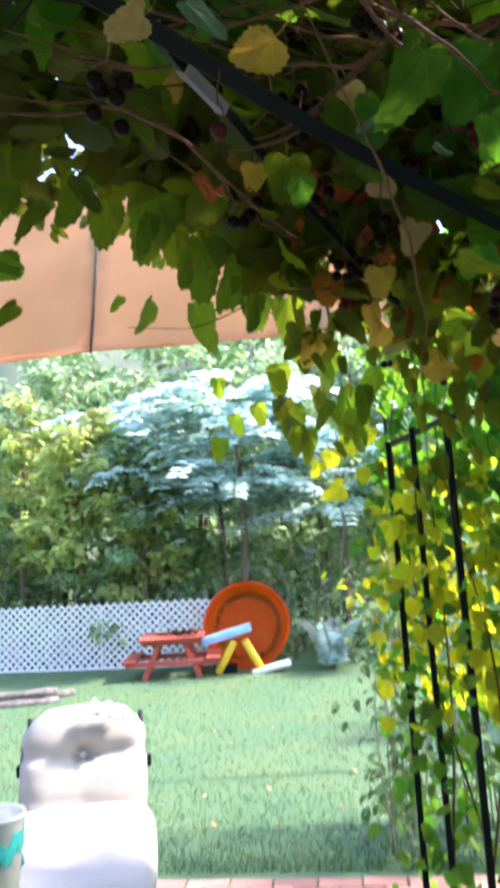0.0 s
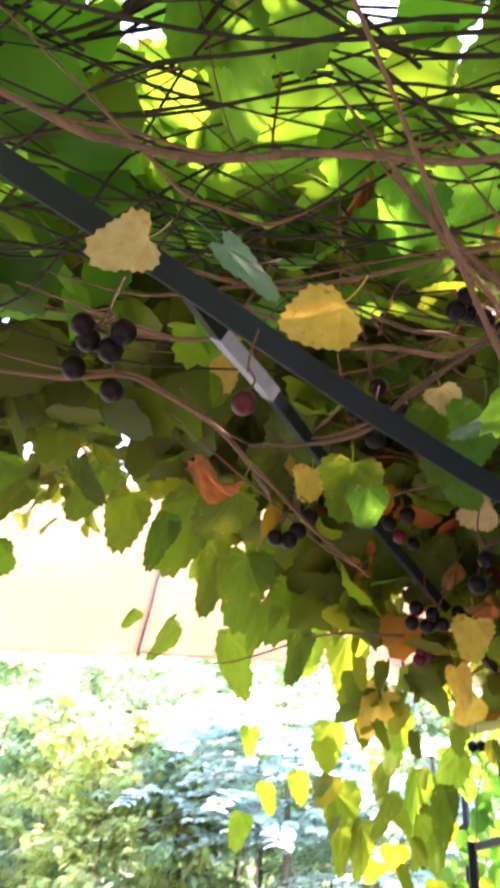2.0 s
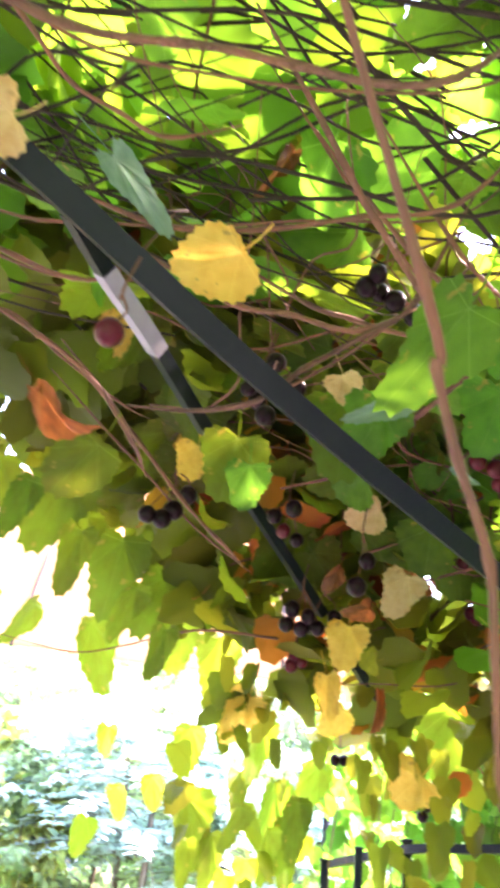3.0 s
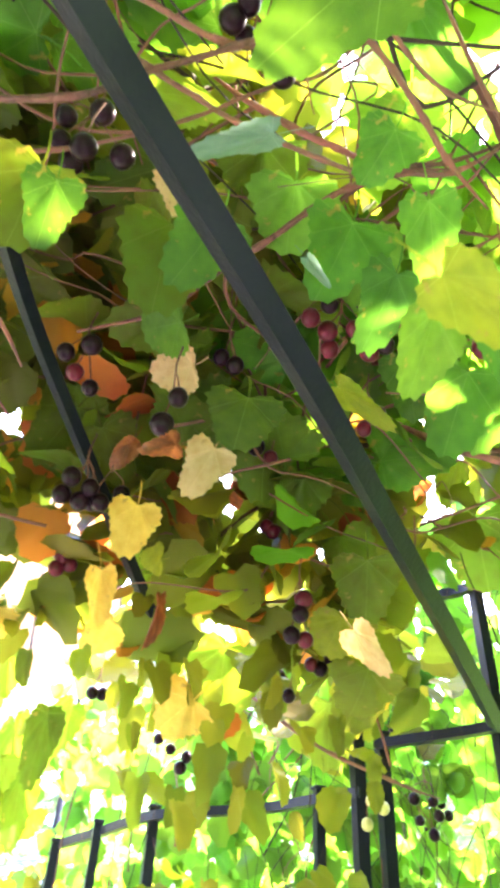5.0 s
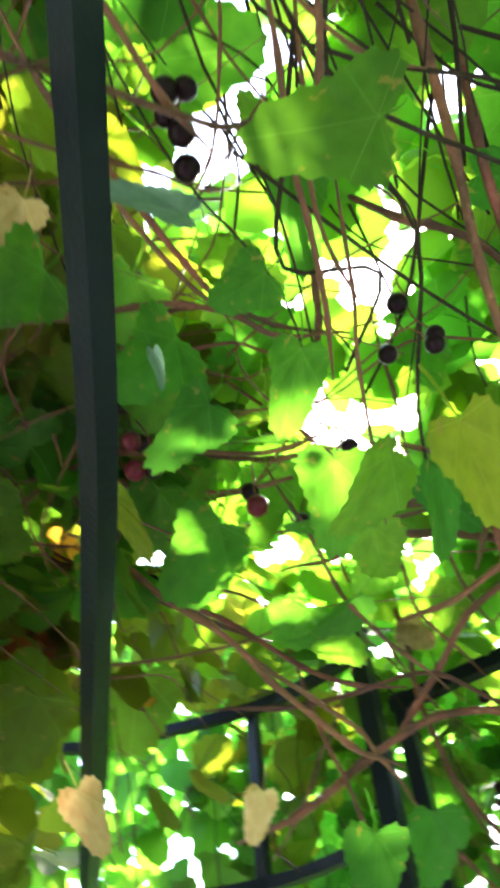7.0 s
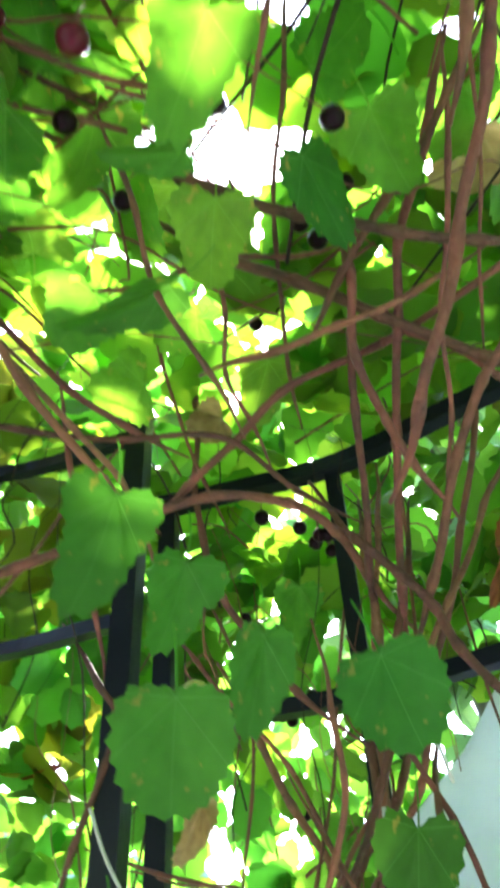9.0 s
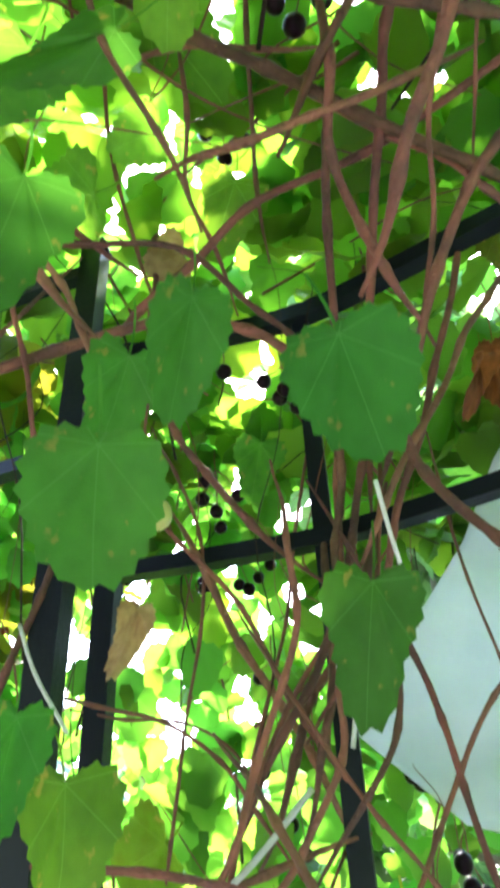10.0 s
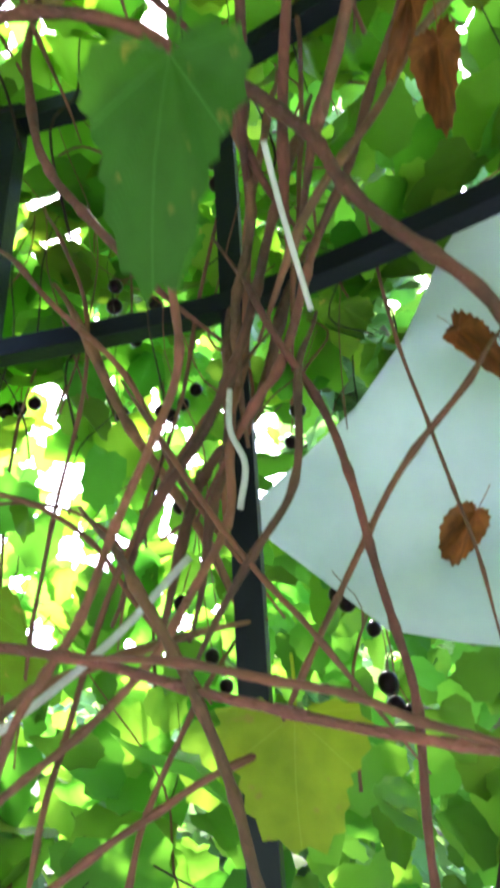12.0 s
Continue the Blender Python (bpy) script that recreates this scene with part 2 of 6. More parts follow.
def tube(bm, points, radii, sides=8, square=False, twist=0.0):
    """A tube along points; square gives a box section with flats."""
    pts = [Vector(p) for p in points]
    if isinstance(radii, (int, float)):
        radii = [radii] * len(pts)
    rings = []
    normal = None
    for i, p in enumerate(pts):
        d = (pts[min(i + 1, len(pts) - 1)] - pts[max(i - 1, 0)]).normalized()
        if normal is None:
            ref = Vector((0, 0, 1)) if abs(d.z) < 0.9 else Vector((1, 0, 0))
            normal = d.cross(ref).normalized()
        normal = (normal - d * normal.dot(d)).normalized()
        side = d.cross(normal)
        ring = []
        for k in range(sides):
            if square:
                a = math.pi / 4 + twist + k * math.pi / 2
                r = radii[i] * math.sqrt(2)
            else:
                a, r = 2 * math.pi * k / sides, radii[i]
            ring.append(bm.verts.new(p + (normal * math.cos(a) + side * math.sin(a)) * r))
        rings.append(ring)
    for a, b in zip(rings, rings[1:]):
        for k in range(sides):
            bm.faces.new((a[k], a[(k + 1) % sides], b[(k + 1) % sides], b[k]))
    bm.faces.new(rings[0][::-1])
    bm.faces.new(rings[-1])


def smooth_path(points, n=8):
    """Points of a smooth curve through the given ones."""
    p = [Vector(q) for q in points]
    p = [p[0] * 2 - p[1], *p, p[-1] * 2 - p[-2]]
    out = []
    for i in range(1, len(p) - 2):
        for k in range(n):
            t = k / n
            out.append(0.5 * (2 * p[i] + (p[i + 1] - p[i - 1]) * t + (2 * p[i - 1] - 5 * p[i] + 4 * p[i + 1] - p[i + 2]) * t * t
                              + (3 * p[i] - p[i - 1] - 3 * p[i + 1] + p[i + 2]) * t ** 3))
    return out + [p[-2]]


def leaf_shape(seed, n=36, rings=3, rough=1.0, stalk=False, dry=0.0):
    """Vertices and faces of one vine leaf, 1 wide, stalk at the origin, tip along +y, face up; toothed edge, notched base."""
    r = random.Random(seed)
    cup, fold, wave = r.uniform(-0.15, 0.3), r.uniform(0.05, 0.3), r.uniform(0, 6.28)
    lobes, notch, droop = r.uniform(0.02, 0.1), r.uniform(0.6, 0.95), r.uniform(0.0, 0.5)
    fold += dry * r.uniform(0.5, 1.0)
    droop += dry * r.uniform(0.3, 1.2)
    cup -= dry * r.uniform(0.0, 0.8)
    verts = [(0.0, 0.0, 0.0)]
    for ring in range(1, rings + 1):
        f = ring / rings
        for k in range(n):
            a = -math.pi / 2 + 2 * math.pi * (k + 0.5) / n
            up = math.sin(a)
            rad = 0.435 + 0.07 * up + lobes * math.cos(3 * (a - math.pi / 2)) + 0.05 * max(0, up) ** 6
            base = abs((a + math.pi / 2 + math.pi) % (2 * math.pi) - math.pi)
            if base < 0.6:
                rad *= notch + (1 - notch) * (base / 0.6) ** 0.6
            if ring == rings:
                rad *= 1 + rough * (0.06 if k % 2 else -0.035) + r.uniform(-0.025, 0.025)
            x, y = rad * f * math.cos(a), rad * f * math.sin(a) + 0.22 * f
            z = cup * (x * x + (y - 0.2) ** 2) + fold * abs(x) + (0.035 + 0.17 * dry) * f * math.sin(3 * a + wave) + 0.012 * math.sin(9 * a) * f - droop * max(0.0, y - 0.2) ** 2
            verts.append((x, y, z))
    faces = [(0, 1 + k, 1 + (k + 1) % n) for k in range(n)]
    for ring in range(rings - 1):
        o = 1 + ring * n
        faces += [(o + k, o + n + k, o + n + (k + 1) % n, o + (k + 1) % n) for k in range(n)]
    if stalk:
        o = len(verts)
        for q in range(5):
            f = q / 4
            for w in (-0.011, 0.011):
                verts.append((w + 0.06 * f * f, -0.42 * f, -0.02 - 0.15 * f * f))
        faces += [(o + 2 * q, o + 2 * q + 1, o + 2 * q + 3, o + 2 * q + 2) for q in range(4)]
    return np.array(verts), faces


LEAVES = [leaf_shape(i, 24, 2) for i in range(9)]
LEAVES_FINE = [leaf_shape(30 + i, 44, 4, stalk=True) for i in range(7)]
LEAVES_DRY = [leaf_shape(70 + i, 44, 4, 1.0, True, 1.0) for i in range(6)]
LEAVES_PLAIN = [leaf_shape(50 + i, 44, 4) for i in range(5)]


def frame_of(place, normal, down, size):
    """A leaf's pose: its face along normal, its tip towards down."""
    z = Vector(normal).normalized()
    y = Vector(down) - z * Vector(down).dot(z)
    y = y.normalized() if y.length > 1e-3 else z.orthogonal().normalized()
    x = y.cross(z)
    m = Matrix((x, y, z)).transposed().to_4x4()
    return Matrix.Translation(place) @ m @ Matrix.Diagonal((size, size, size, 1))


def leaf_mass(name, poses, mat, parent, label=""):
    """Many leaves joined into one part."""
    vs, fs, o = [], [], 0
    for i, m in enumerate(poses):
        v, f = LEAVES[i % len(LEAVES)]
        a = np.array(m)
        vs.append(v @ a[:3, :3].T + a[:3, 3])
        fs += [tuple(k + o for k in face) for face in f]
        o += len(v)
    me = bpy.data.meshes.new(name)
    me.from_pydata(np.concatenate(vs).tolist(), [], fs)
    me.materials.append(mat)
    me.shade_smooth()
    ob = new(name, me)
    ob.parent = parent
    tagged(ob, label, kind="stuff")
    return ob


# ---- ground ----
def ground_height(x, y):
    return -0.15 * max(0.0, min(1.0, (y - 4) / 6)) + 0.02 * noise.noise((x * 0.6, y * 0.6, 0)) * min(1.0, max(0.0, y - 4))


bm = bmesh.new()
xs = [-300, -80, -30, -16] + [-12 + 0.6 * i for i in range(34)] + [12, 30, 80, 300]
ys = [-300, -80, -20, -6, 0, 2] + [3.6 + 0.5 * i for i in range(26)] + [20, 30, 80, 300]
grid = [[bm.verts.new((x, y, ground_height(x, y) if -13 < x < 9 and 3 < y < 17 else (-0.15 if y > 10 else -0.004))) for x in xs] for y in ys]
for a, b in zip(grid, grid[1:]):
    for k in range(len(xs) - 1):
        bm.faces.new((a[k], a[k + 1], b[k + 1], b[k]))
ground = part("ground", bm, M_GRASS)
tagged(ground, "green mown lawn sloping gently to the woods", "lawn", kind="structure")


# ---- arbour frame ----
def bar(name, points, r, parent, square=True, label="", mat=None, twist=0.0):
    b = bmesh.new()
    tube(b, points, r, 4 if square else 10, square, twist)
    return part(name, b, mat or M_METAL, parent, label, smooth=not square)


arbour = thing("garden_arbour", "black painted steel garden arbour overgrown by a grapevine", "arbour")
RAFTER = smooth_path([(-0.38, 0.2, 2.22), (-0.17, 0.378, 2.172), (0.048, 0.561, 2.128), (0.261, 0.749, 2.078), (0.477, 0.94, 2.047), (0.685, 1.147, 2.035), (0.894, 1.357, 2.025), (1.102, 1.571, 2.014)])
bar("rafter", RAFTER, 0.0104, arbour, twist=0.75)
SECOND = smooth_path([(0.105, 0.635, 2.125), (0.119, 0.713, 2.142), (0.155, 0.794, 2.138), (0.222, 1.068, 2.181), (0.34, 1.273, 2.127), (0.471, 1.467, 2.047)])
bar("rafter", SECOND, 0.007, arbour, twist=0.6)
bar("tape", SECOND[7:17], 0.0078, arbour, twist=0.6, label="strip of grey tape wrapped round the bar", mat=M_TAPE)
# posts of the side: place in the plan, height, half width in millimetres
POSTS = [(1.314, 0.846, 2.265, 10.5), (1.327, 1.092, 2.27, 12), (1.212, 1.098, 2.35, 14), (1.232, 1.335, 2.3, 9), (1.13, 1.605, 2.3, 10), (1.0, 1.79, 2.04, 11), (0.945, 1.785, 2.03, 11),
         (0.905, 1.87, 1.95, 9), (0.645, 2.1, 1.93, 10), (0.56, 2.25, 1.92, 9), (0.495, 2.4, 1.9, 10), (1.2, 0.56, 2.27, 11)]
for x, y, z, w in POSTS:
    post = bar("post", [(x, y, 0), (x, y, z)], w / 1000, arbour)
    b = bmesh.new()
    rounded_box(b, (w / 1000 * 2.5, w / 1000 * 2.5, w / 1000 * 0.7), None, 0.002)
    part("cap", b, M_METAL, post, "flat square cap").location = (x, y, z + w / 4000)
RAILS = [[(1.327, 1.085, 1.938), (1.318, 0.95, 1.938), (1.302, 0.83, 1.938), (1.25, 0.69, 1.938), (1.19, 0.56, 1.938)],
         [(1.327, 1.11, 2.262), (1.318, 1.0, 2.262), (1.302, 0.84, 2.262), (1.232, 0.67, 2.262), (1.185, 0.56, 2.262)],
         [(1.205, 1.11, 2.02), (1.225, 1.32, 2.02), (1.12, 1.59, 2.02), (0.985, 1.785, 2.02)],
         [(1.205, 1.11, 2.3), (1.222, 1.32, 2.3), (1.125, 1.59, 2.29), (1.08, 1.66, 2.29)],
         [(0.945, 1.775, 1.93), (0.9, 1.86, 1.93), (0.82, 1.97, 1.925), (0.65, 2.08, 1.915), (0.575, 2.24, 1.905), (0.505, 2.4, 1.895)],
         [(1.19, 0.56, 1.938), (1.0, 0.15, 1.938), (0.75, -0.3, 1.938)], [(1.185, 0.56, 2.262), (1.0, 0.15, 2.262), (0.75, -0.3, 2.262)]]
for k, r in enumerate(RAILS):
    bar("rail", smooth_path(r, 5), (0.0095, 0.0115, 0.0085, 0.0085, 0.0085, 0.0095, 0.0115)[k], arbour)
for r in ([(-0.9, 1.45, 2.4), (-0.5, 0.4, 2.4)], [(-0.5, 0.4, 2.4), (-0.38, 0.2, 2.22)], [(-0.5, 0.4, 2.4), (0.75, -0.3, 2.27)], [(-0.5, 0.4, 2.4), (-1.2, -0.5, 2.3)]):
    bar("rafter", r, 0.0095, arbour)
for x, y, z in ((-0.9, 1.45, 2.4), (-1.2, -0.5, 2.3), (0.75, -0.3, 2.27)):
    bar("post", [(x, y, 0), (x, y, z)], 0.0095, arbour)


# ---- the vine ----
def front_edge(x):
    """The height of the vine's ragged front edge, which falls towards the side wall."""
    z = np.interp(x, (-0.6, -0.3, -0.15, -0.06, 0.06, 0.17, 0.26, 0.5, 0.8), (2.46, 2.42, 2.38, 2.3, 2.17, 2.05, 1.95, 1.82, 1.8))
    return float(z) + 0.02 * math.sin(19 * x)


def roof(x, y):
    """The height of the vine's ceiling over a place in the plan."""
    top = 2.40 - 0.2 * max(0.0, (x - 0.95) / 0.5) ** 2 - 0.22 * max(0.0, 0.25 - x) * (x > -0.6)
    f = max(0.0, min(1.0, (y - 0.55) / 0.95)) * max(0.0, min(1.0, (1.15 - x) / 0.4))
    return top * (1 - f * f) + max(front_edge(x) + 0.05, 2.02) * f * f


vine = thing("grapevine", "leafy grapevine with yellowing leaves and dark grapes climbing over the arbour", "grapevine")
rnd = random.Random(4)
MIDDLE = Vector((0.35, 0.45, 1.6))
EYES = [Vector(row[1]) for row in PATH]


def clear(p, gap):
    return all((p - e).length > gap for e in EYES)


def roof_leaves(count, low, high, gap=0.4, x0=-1.7, x1=1.7):
    out = []
    while len(out) < count:
        x, y = rnd.uniform(x0, x1), rnd.uniform(-1.1, 1.52)
        if rnd.random() > (1.0 if y > -0.3 else 0.5):
            continue
        p = Vector((x, y, roof(x, y) + rnd.uniform(low, high)))
        if not clear(p, gap):
            continue
        n = Vector((rnd.gauss(0, 0.65), rnd.gauss(0.15 * (y > 1.1), 0.65), 1))
        out.append(frame_of(p, n, (rnd.uniform(-1, 1), rnd.uniform(-1, 1), -0.8), rnd.uniform(0.075, 0.13)))
    return out


WALL = [Vector(p) for p in ((0.38, 2.56), (0.78, 2.12), (1.1, 1.88), (1.32, 1.62), (1.46, 1.2), (1.5, 0.75), (1.36, 0.1))]


def wall_leaves(count, first, last, low, high, spread, line=None, size=1.0):
    line = line or WALL
    out = []
    while len(out) < count:
        s = rnd.uniform(first, last)
        a, b = line[int(s)], line[int(s) + 1]
        side = Vector((b.y - a.y, a.x - b.x)).normalized() * -1
        p = a.lerp(b, s % 1) + side * abs(rnd.gauss(0, spread))
        z = rnd.uniform(low, high)
        if p.x < 1.56 and -0.3 < p.y < 0.88 and 1.6 < z < 2.2:
            continue
        n = Vector((side.x + rnd.gauss(0, 0.6), side.y + rnd.gauss(0, 0.6), rnd.gauss(0.6, 0.5)))
        out.append(frame_of((p.x, p.y, z), n, (rnd.gauss(0, 0.4), rnd.gauss(0, 0.4), -1), rnd.uniform(0.07, 0.12) * size))
    return out


LIT_YELLOW_LEAVES = [
    (0.294, 2.243, 1.848, 0.075, 0), (0.244, 2.248, 1.815, 0.057, 20), (0.363, 2.233, 1.898, 0.084, 0), (0.304, 2.256, 1.735, 0.084, 60),
    (0.391, 2.247, 1.784, 0.057, 0), (0.510, 2.247, 1.683, 0.094, 0), (0.573, 2.238, 1.696, 0.075, 30), (0.467, 2.256, 1.604, 0.079, 0),
    (0.528, 2.250, 1.581, 0.075, 0), (0.593, 2.241, 1.442, 0.079, -20), (0.612, 2.236, 1.380, 0.068, 20), (0.558, 2.242, 1.357, 0.084, 0),
    (0.750, 2.214, 1.486, 0.068, 0), (0.532, 2.238, 1.271, 0.064, 30), (0.714, 2.219, 1.631, 0.064, 0), (0.655, 2.232, 1.545, 0.068, -30),
    (0.419, 2.227, 1.911, 0.060, 0), (0.508, 2.253, 1.466, 0.057, 0), (0.672, 2.226, 1.386, 0.064, 0), (0.713, 2.214, 1.315, 0.057, 10),
]
# single leaves: place, length, breadth to length, lean of the tip
SIDE_DEEP = [
    (0.906, 0.929, 1.779, 0.094, 0.88, 5.0), (0.822, 0.799, 1.757, 0.059, 0.93, -10.0), (0.796, 0.852, 1.763, 0.053, 0.6, 4.0),
    (1.009, 0.963, 1.934, 0.097, 0.74, 0.0), (0.931, 0.806, 1.706, 0.073, 0.66, 12.0), (0.971, 0.991, 1.674, 0.074, 0.54, 0.0),
    (0.859, 0.951, 2.126, 0.119, 0.42, 0.0), (0.829, 0.789, 2.188, 0.1, 0.54, -5.0), (0.769, 0.901, 2.181, 0.077, 0.48, 5.0),
]
SIDE_LEAF = [
    (1.059, 0.997, 1.652, 0.096, 0.74, -8.0), (0.838, 0.88, 2.177, 0.093, 0.86, 10.0), (0.875, 1.013, 2.155, 0.074, 1.22, 20.0),
    (0.823, 0.727, 2.23, 0.088, 0.97, 10.0), (1.041, 0.972, 2.308, 0.074, 1.08, 30.0), (1.115, 0.897, 2.267, 0.103, 0.86, 0.0),
    (1.039, 1.039, 2.223, 0.07, 1.47, 40.0), (1.532, 0.747, 2.076, 0.079, 1.18, 10.0), (1.417, 0.929, 2.124, 0.093, 0.81, 10.0),
]
SIDE_YG = [
    (1.263, 0.817, 1.572, 0.086, 1.17, 6.0),
]
SIDE_OLIVE = [
    (1.11, 1.02, 1.595, 0.052, 1.6, 70.0),
]
SIDE_TAN = [
    (1.079, 0.97, 1.775, 0.052, 0.58, 15.0), (1.202, 0.989, 2.296, 0.061, 1.15, 60.0), (0.968, 0.61, 2.417, 0.108, 0.95, 20.0),
]
SIDE_LIME = [
    (1.305, 1.024, 1.659, 0.058, 1.6, 60.0), (1.234, 0.596, 2.252, 0.071, 0.79, 0.0),
]
SIDE_BROWN = [
    (1.174, 0.66, 2.029, 0.074, 0.95, 10.0), (1.317, 0.651, 1.875, 0.065, 0.96, -30.0), (1.425, 0.666, 1.753, 0.067, 1.04, 40.0),
    (1.071, 0.703, 1.937, 0.056, 0.54, 10.0),
]
ROOF_YG = [
    (0.44, 0.685, 1.84, 0.056, 0.6, -20.0), (0.42, 0.929, 2.333, 0.048, 1.08, 20.0),
]
ROOF_LEAF = [
    (0.511, 0.783, 2.058, 0.078, 0.62, 5.0), (0.393, 0.666, 2.066, 0.112, 0.69, 10.0), (0.449, 0.726, 1.86, 0.051, 0.7, 0.0),
    (0.673, 0.842, 2.113, 0.103, 0.76, 5.0), (0.254, 0.848, 2.041, 0.054, 0.86, 0.0), (0.496, 0.801, 2.189, 0.061, 1.0, 15.0),
    (0.487, 1.131, 2.157, 0.077, 1.35, 10.0), (0.377, 1.066, 2.191, 0.053, 1.6, 70.0), (0.384, 0.954, 2.207, 0.092, 1.02, 10.0),
    (0.462, 0.924, 2.266, 0.086, 1.22, 5.0), (0.563, 0.965, 2.271, 0.1, 1.01, -10.0), (0.514, 0.918, 2.214, 0.091, 1.08, 10.0),
    (0.539, 0.831, 2.296, 0.09, 0.86, 0.0), (0.704, 1.019, 2.163, 0.116, 0.9, 10.0), (0.545, 0.834, 2.339, 0.086, 0.86, 10.0),
]
ROOF_LEAF_MORE = [
    (0.668, 1.062, 2.219, 0.088, 0.83, 0.0), (0.773, 1.063, 2.218, 0.105, 0.86, 10.0),
]
ROOF_SILVER = [
    (0.374, 0.79, 2.097, 0.073, 0.35, 80.0), (0.457, 0.868, 2.089, 0.035, 0.34, -25.0),
]
ROOF_DEEP = [
    (0.47, 0.709, 1.856, 0.046, 0.43, -5.0), (0.511, 0.745, 2.34, 0.146, 0.46, 0.0), (0.55, 0.907, 2.139, 0.091, 0.74, 10.0),
    (0.795, 0.929, 1.85, 0.076, 0.83, 0.0), (0.616, 0.579, 2.312, 0.109, 0.59, 0.0),
]
ROOF_TAN = [
    (1.012, 1.183, 2.028, 0.075, 0.65, 15.0),
]
ROOF_OLIVE = [
    (0.765, 1.402, 1.975, 0.085, 1.37, 10.0), (0.705, 1.265, 2.056, 0.093, 1.08, 10.0), (0.621, 1.285, 2.18, 0.093, 0.99, 10.0),
]
FRONT_TAN = [
    (0.101, 0.519, 2.054, 0.051, 1.04, 10.0), (0.345, 0.929, 2.237, 0.057, 0.88, 0.0), (0.403, 1.111, 2.176, 0.056, 1.2, 40.0),
    (0.458, 1.169, 2.102, 0.075, 0.85, 15.0), (0.546, 0.99, 1.833, 0.047, 0.61, -25.0), (0.129, 0.539, 2.352, 0.037, 0.69, 15.0),
]
FRONT_YELLOW = [
    (0.22, 0.667, 2.125, 0.074, 1.08, 10.0), (0.058, 0.943, 2.306, 0.074, 0.74, -20.0), (0.396, 1.241, 2.051, 0.072, 0.94, 5.0),
    (0.383, 1.343, 2.013, 0.08, 0.54, -15.0), (0.259, 1.503, 2.01, 0.094, 0.8, 20.0), (0.409, 1.453, 2.004, 0.062, 1.02, 30.0),
    (0.533, 1.474, 1.927, 0.073, 1.3, 50.0), (0.181, 0.974, 2.144, 0.05, 1.08, 0.0),
]
FRONT_BROWN = [
    (0.152, 0.619, 1.928, 0.057, 0.54, -35.0), (0.372, 1.224, 2.133, 0.052, 1.08, 20.0), (0.462, 1.385, 2.012, 0.078, 0.39, 0.0),
    (0.575, 1.429, 2.252, 0.066, 0.94, -30.0), (0.39, 1.042, 2.01, 0.034, 1.54, 60.0), (0.801, 1.397, 2.232, 0.077, 0.89, 10.0),
    (0.241, 0.823, 2.495, 0.085, 0.59, 10.0),
]
FRONT_YG = [
    (0.708, 1.362, 2.026, 0.072, 1.25, 20.0), (0.443, 1.33, 2.056, 0.029, 1.6, 80.0), (0.551, 0.989, 2.079, 0.08, 0.37, -40.0),
]
FRONT_OLIVE = [
    (0.133, 0.751, 1.98, 0.069, 0.85, 20.0),
]
FRONT_SILVER = [
    (0.156, 0.601, 2.123, 0.091, 0.3, -82.0),
]
ROOF_LEAVES = [
    (0.235, 0.874, 2.082, 0.074, 0), (0.428, 0.934, 2.325, 0.101, 0), (0.521, 0.886, 2.324, 0.095, 0), (0.598, 0.847, 2.253, 0.089, -20),
    (0.659, 0.871, 2.273, 0.108, 10), (0.551, 0.851, 2.384, 0.101, 0), (0.352, 1.004, 2.238, 0.113, 0), (0.371, 1.102, 2.228, 0.089, 60),
    (0.537, 1.276, 2.305, 0.119, 0), (0.472, 1.48, 2.151, 0.108, 80), (0.861, 1.557, 2.06, 0.143, 30), (0.585, 1.508, 2.157, 0.122, 0),
    (0.851, 1.7, 2.02, 0.124, 0), (0.55, 1.012, 2.37, 0.128, 20), (0.651, 1.409, 2.263, 0.105, 0), (0.848, 1.433, 2.177, 0.128, 10),
    (0.637, 1.655, 2.062, 0.152, 0), (0.972, 1.368, 2.237, 0.143, 0), (0.874, 1.178, 2.347, 0.113, 0),
]
FRINGE_LEAVES = [
    (-0.11, 1.418, 2.091, 0.098, 10), (0.002, 1.454, 2.072, 0.134, -30), (-0.172, 1.389, 2.11, 0.046, 0), (0.028, 1.364, 2.179, 0.149, 0),
    (0.099, 1.391, 2.145, 0.119, 10), (0.131, 1.512, 2.122, 0.107, 0), (0.202, 1.572, 2.116, 0.122, 0), (-0.008, 1.786, 2.002, 0.063, 0),
    (0.097, 1.816, 1.926, 0.07, -10), (0.035, 1.812, 1.9, 0.07, 0), (-0.018, 1.811, 1.835, 0.076, 10), (0.183, 1.73, 1.872, 0.131, -20),
    (0.163, 1.707, 1.993, 0.095, 0), (-0.046, 1.214, 2.211, 0.155, 0), (-0.168, 1.099, 2.216, 0.105, 0), (-0.12, 1.14, 2.185, 0.105, 0),
    (-0.02, 1.29, 2.193, 0.095, 0), (-0.314, 1.136, 2.1, 0.086, 60), (-0.283, 0.992, 2.16, 0.131, 0),
]
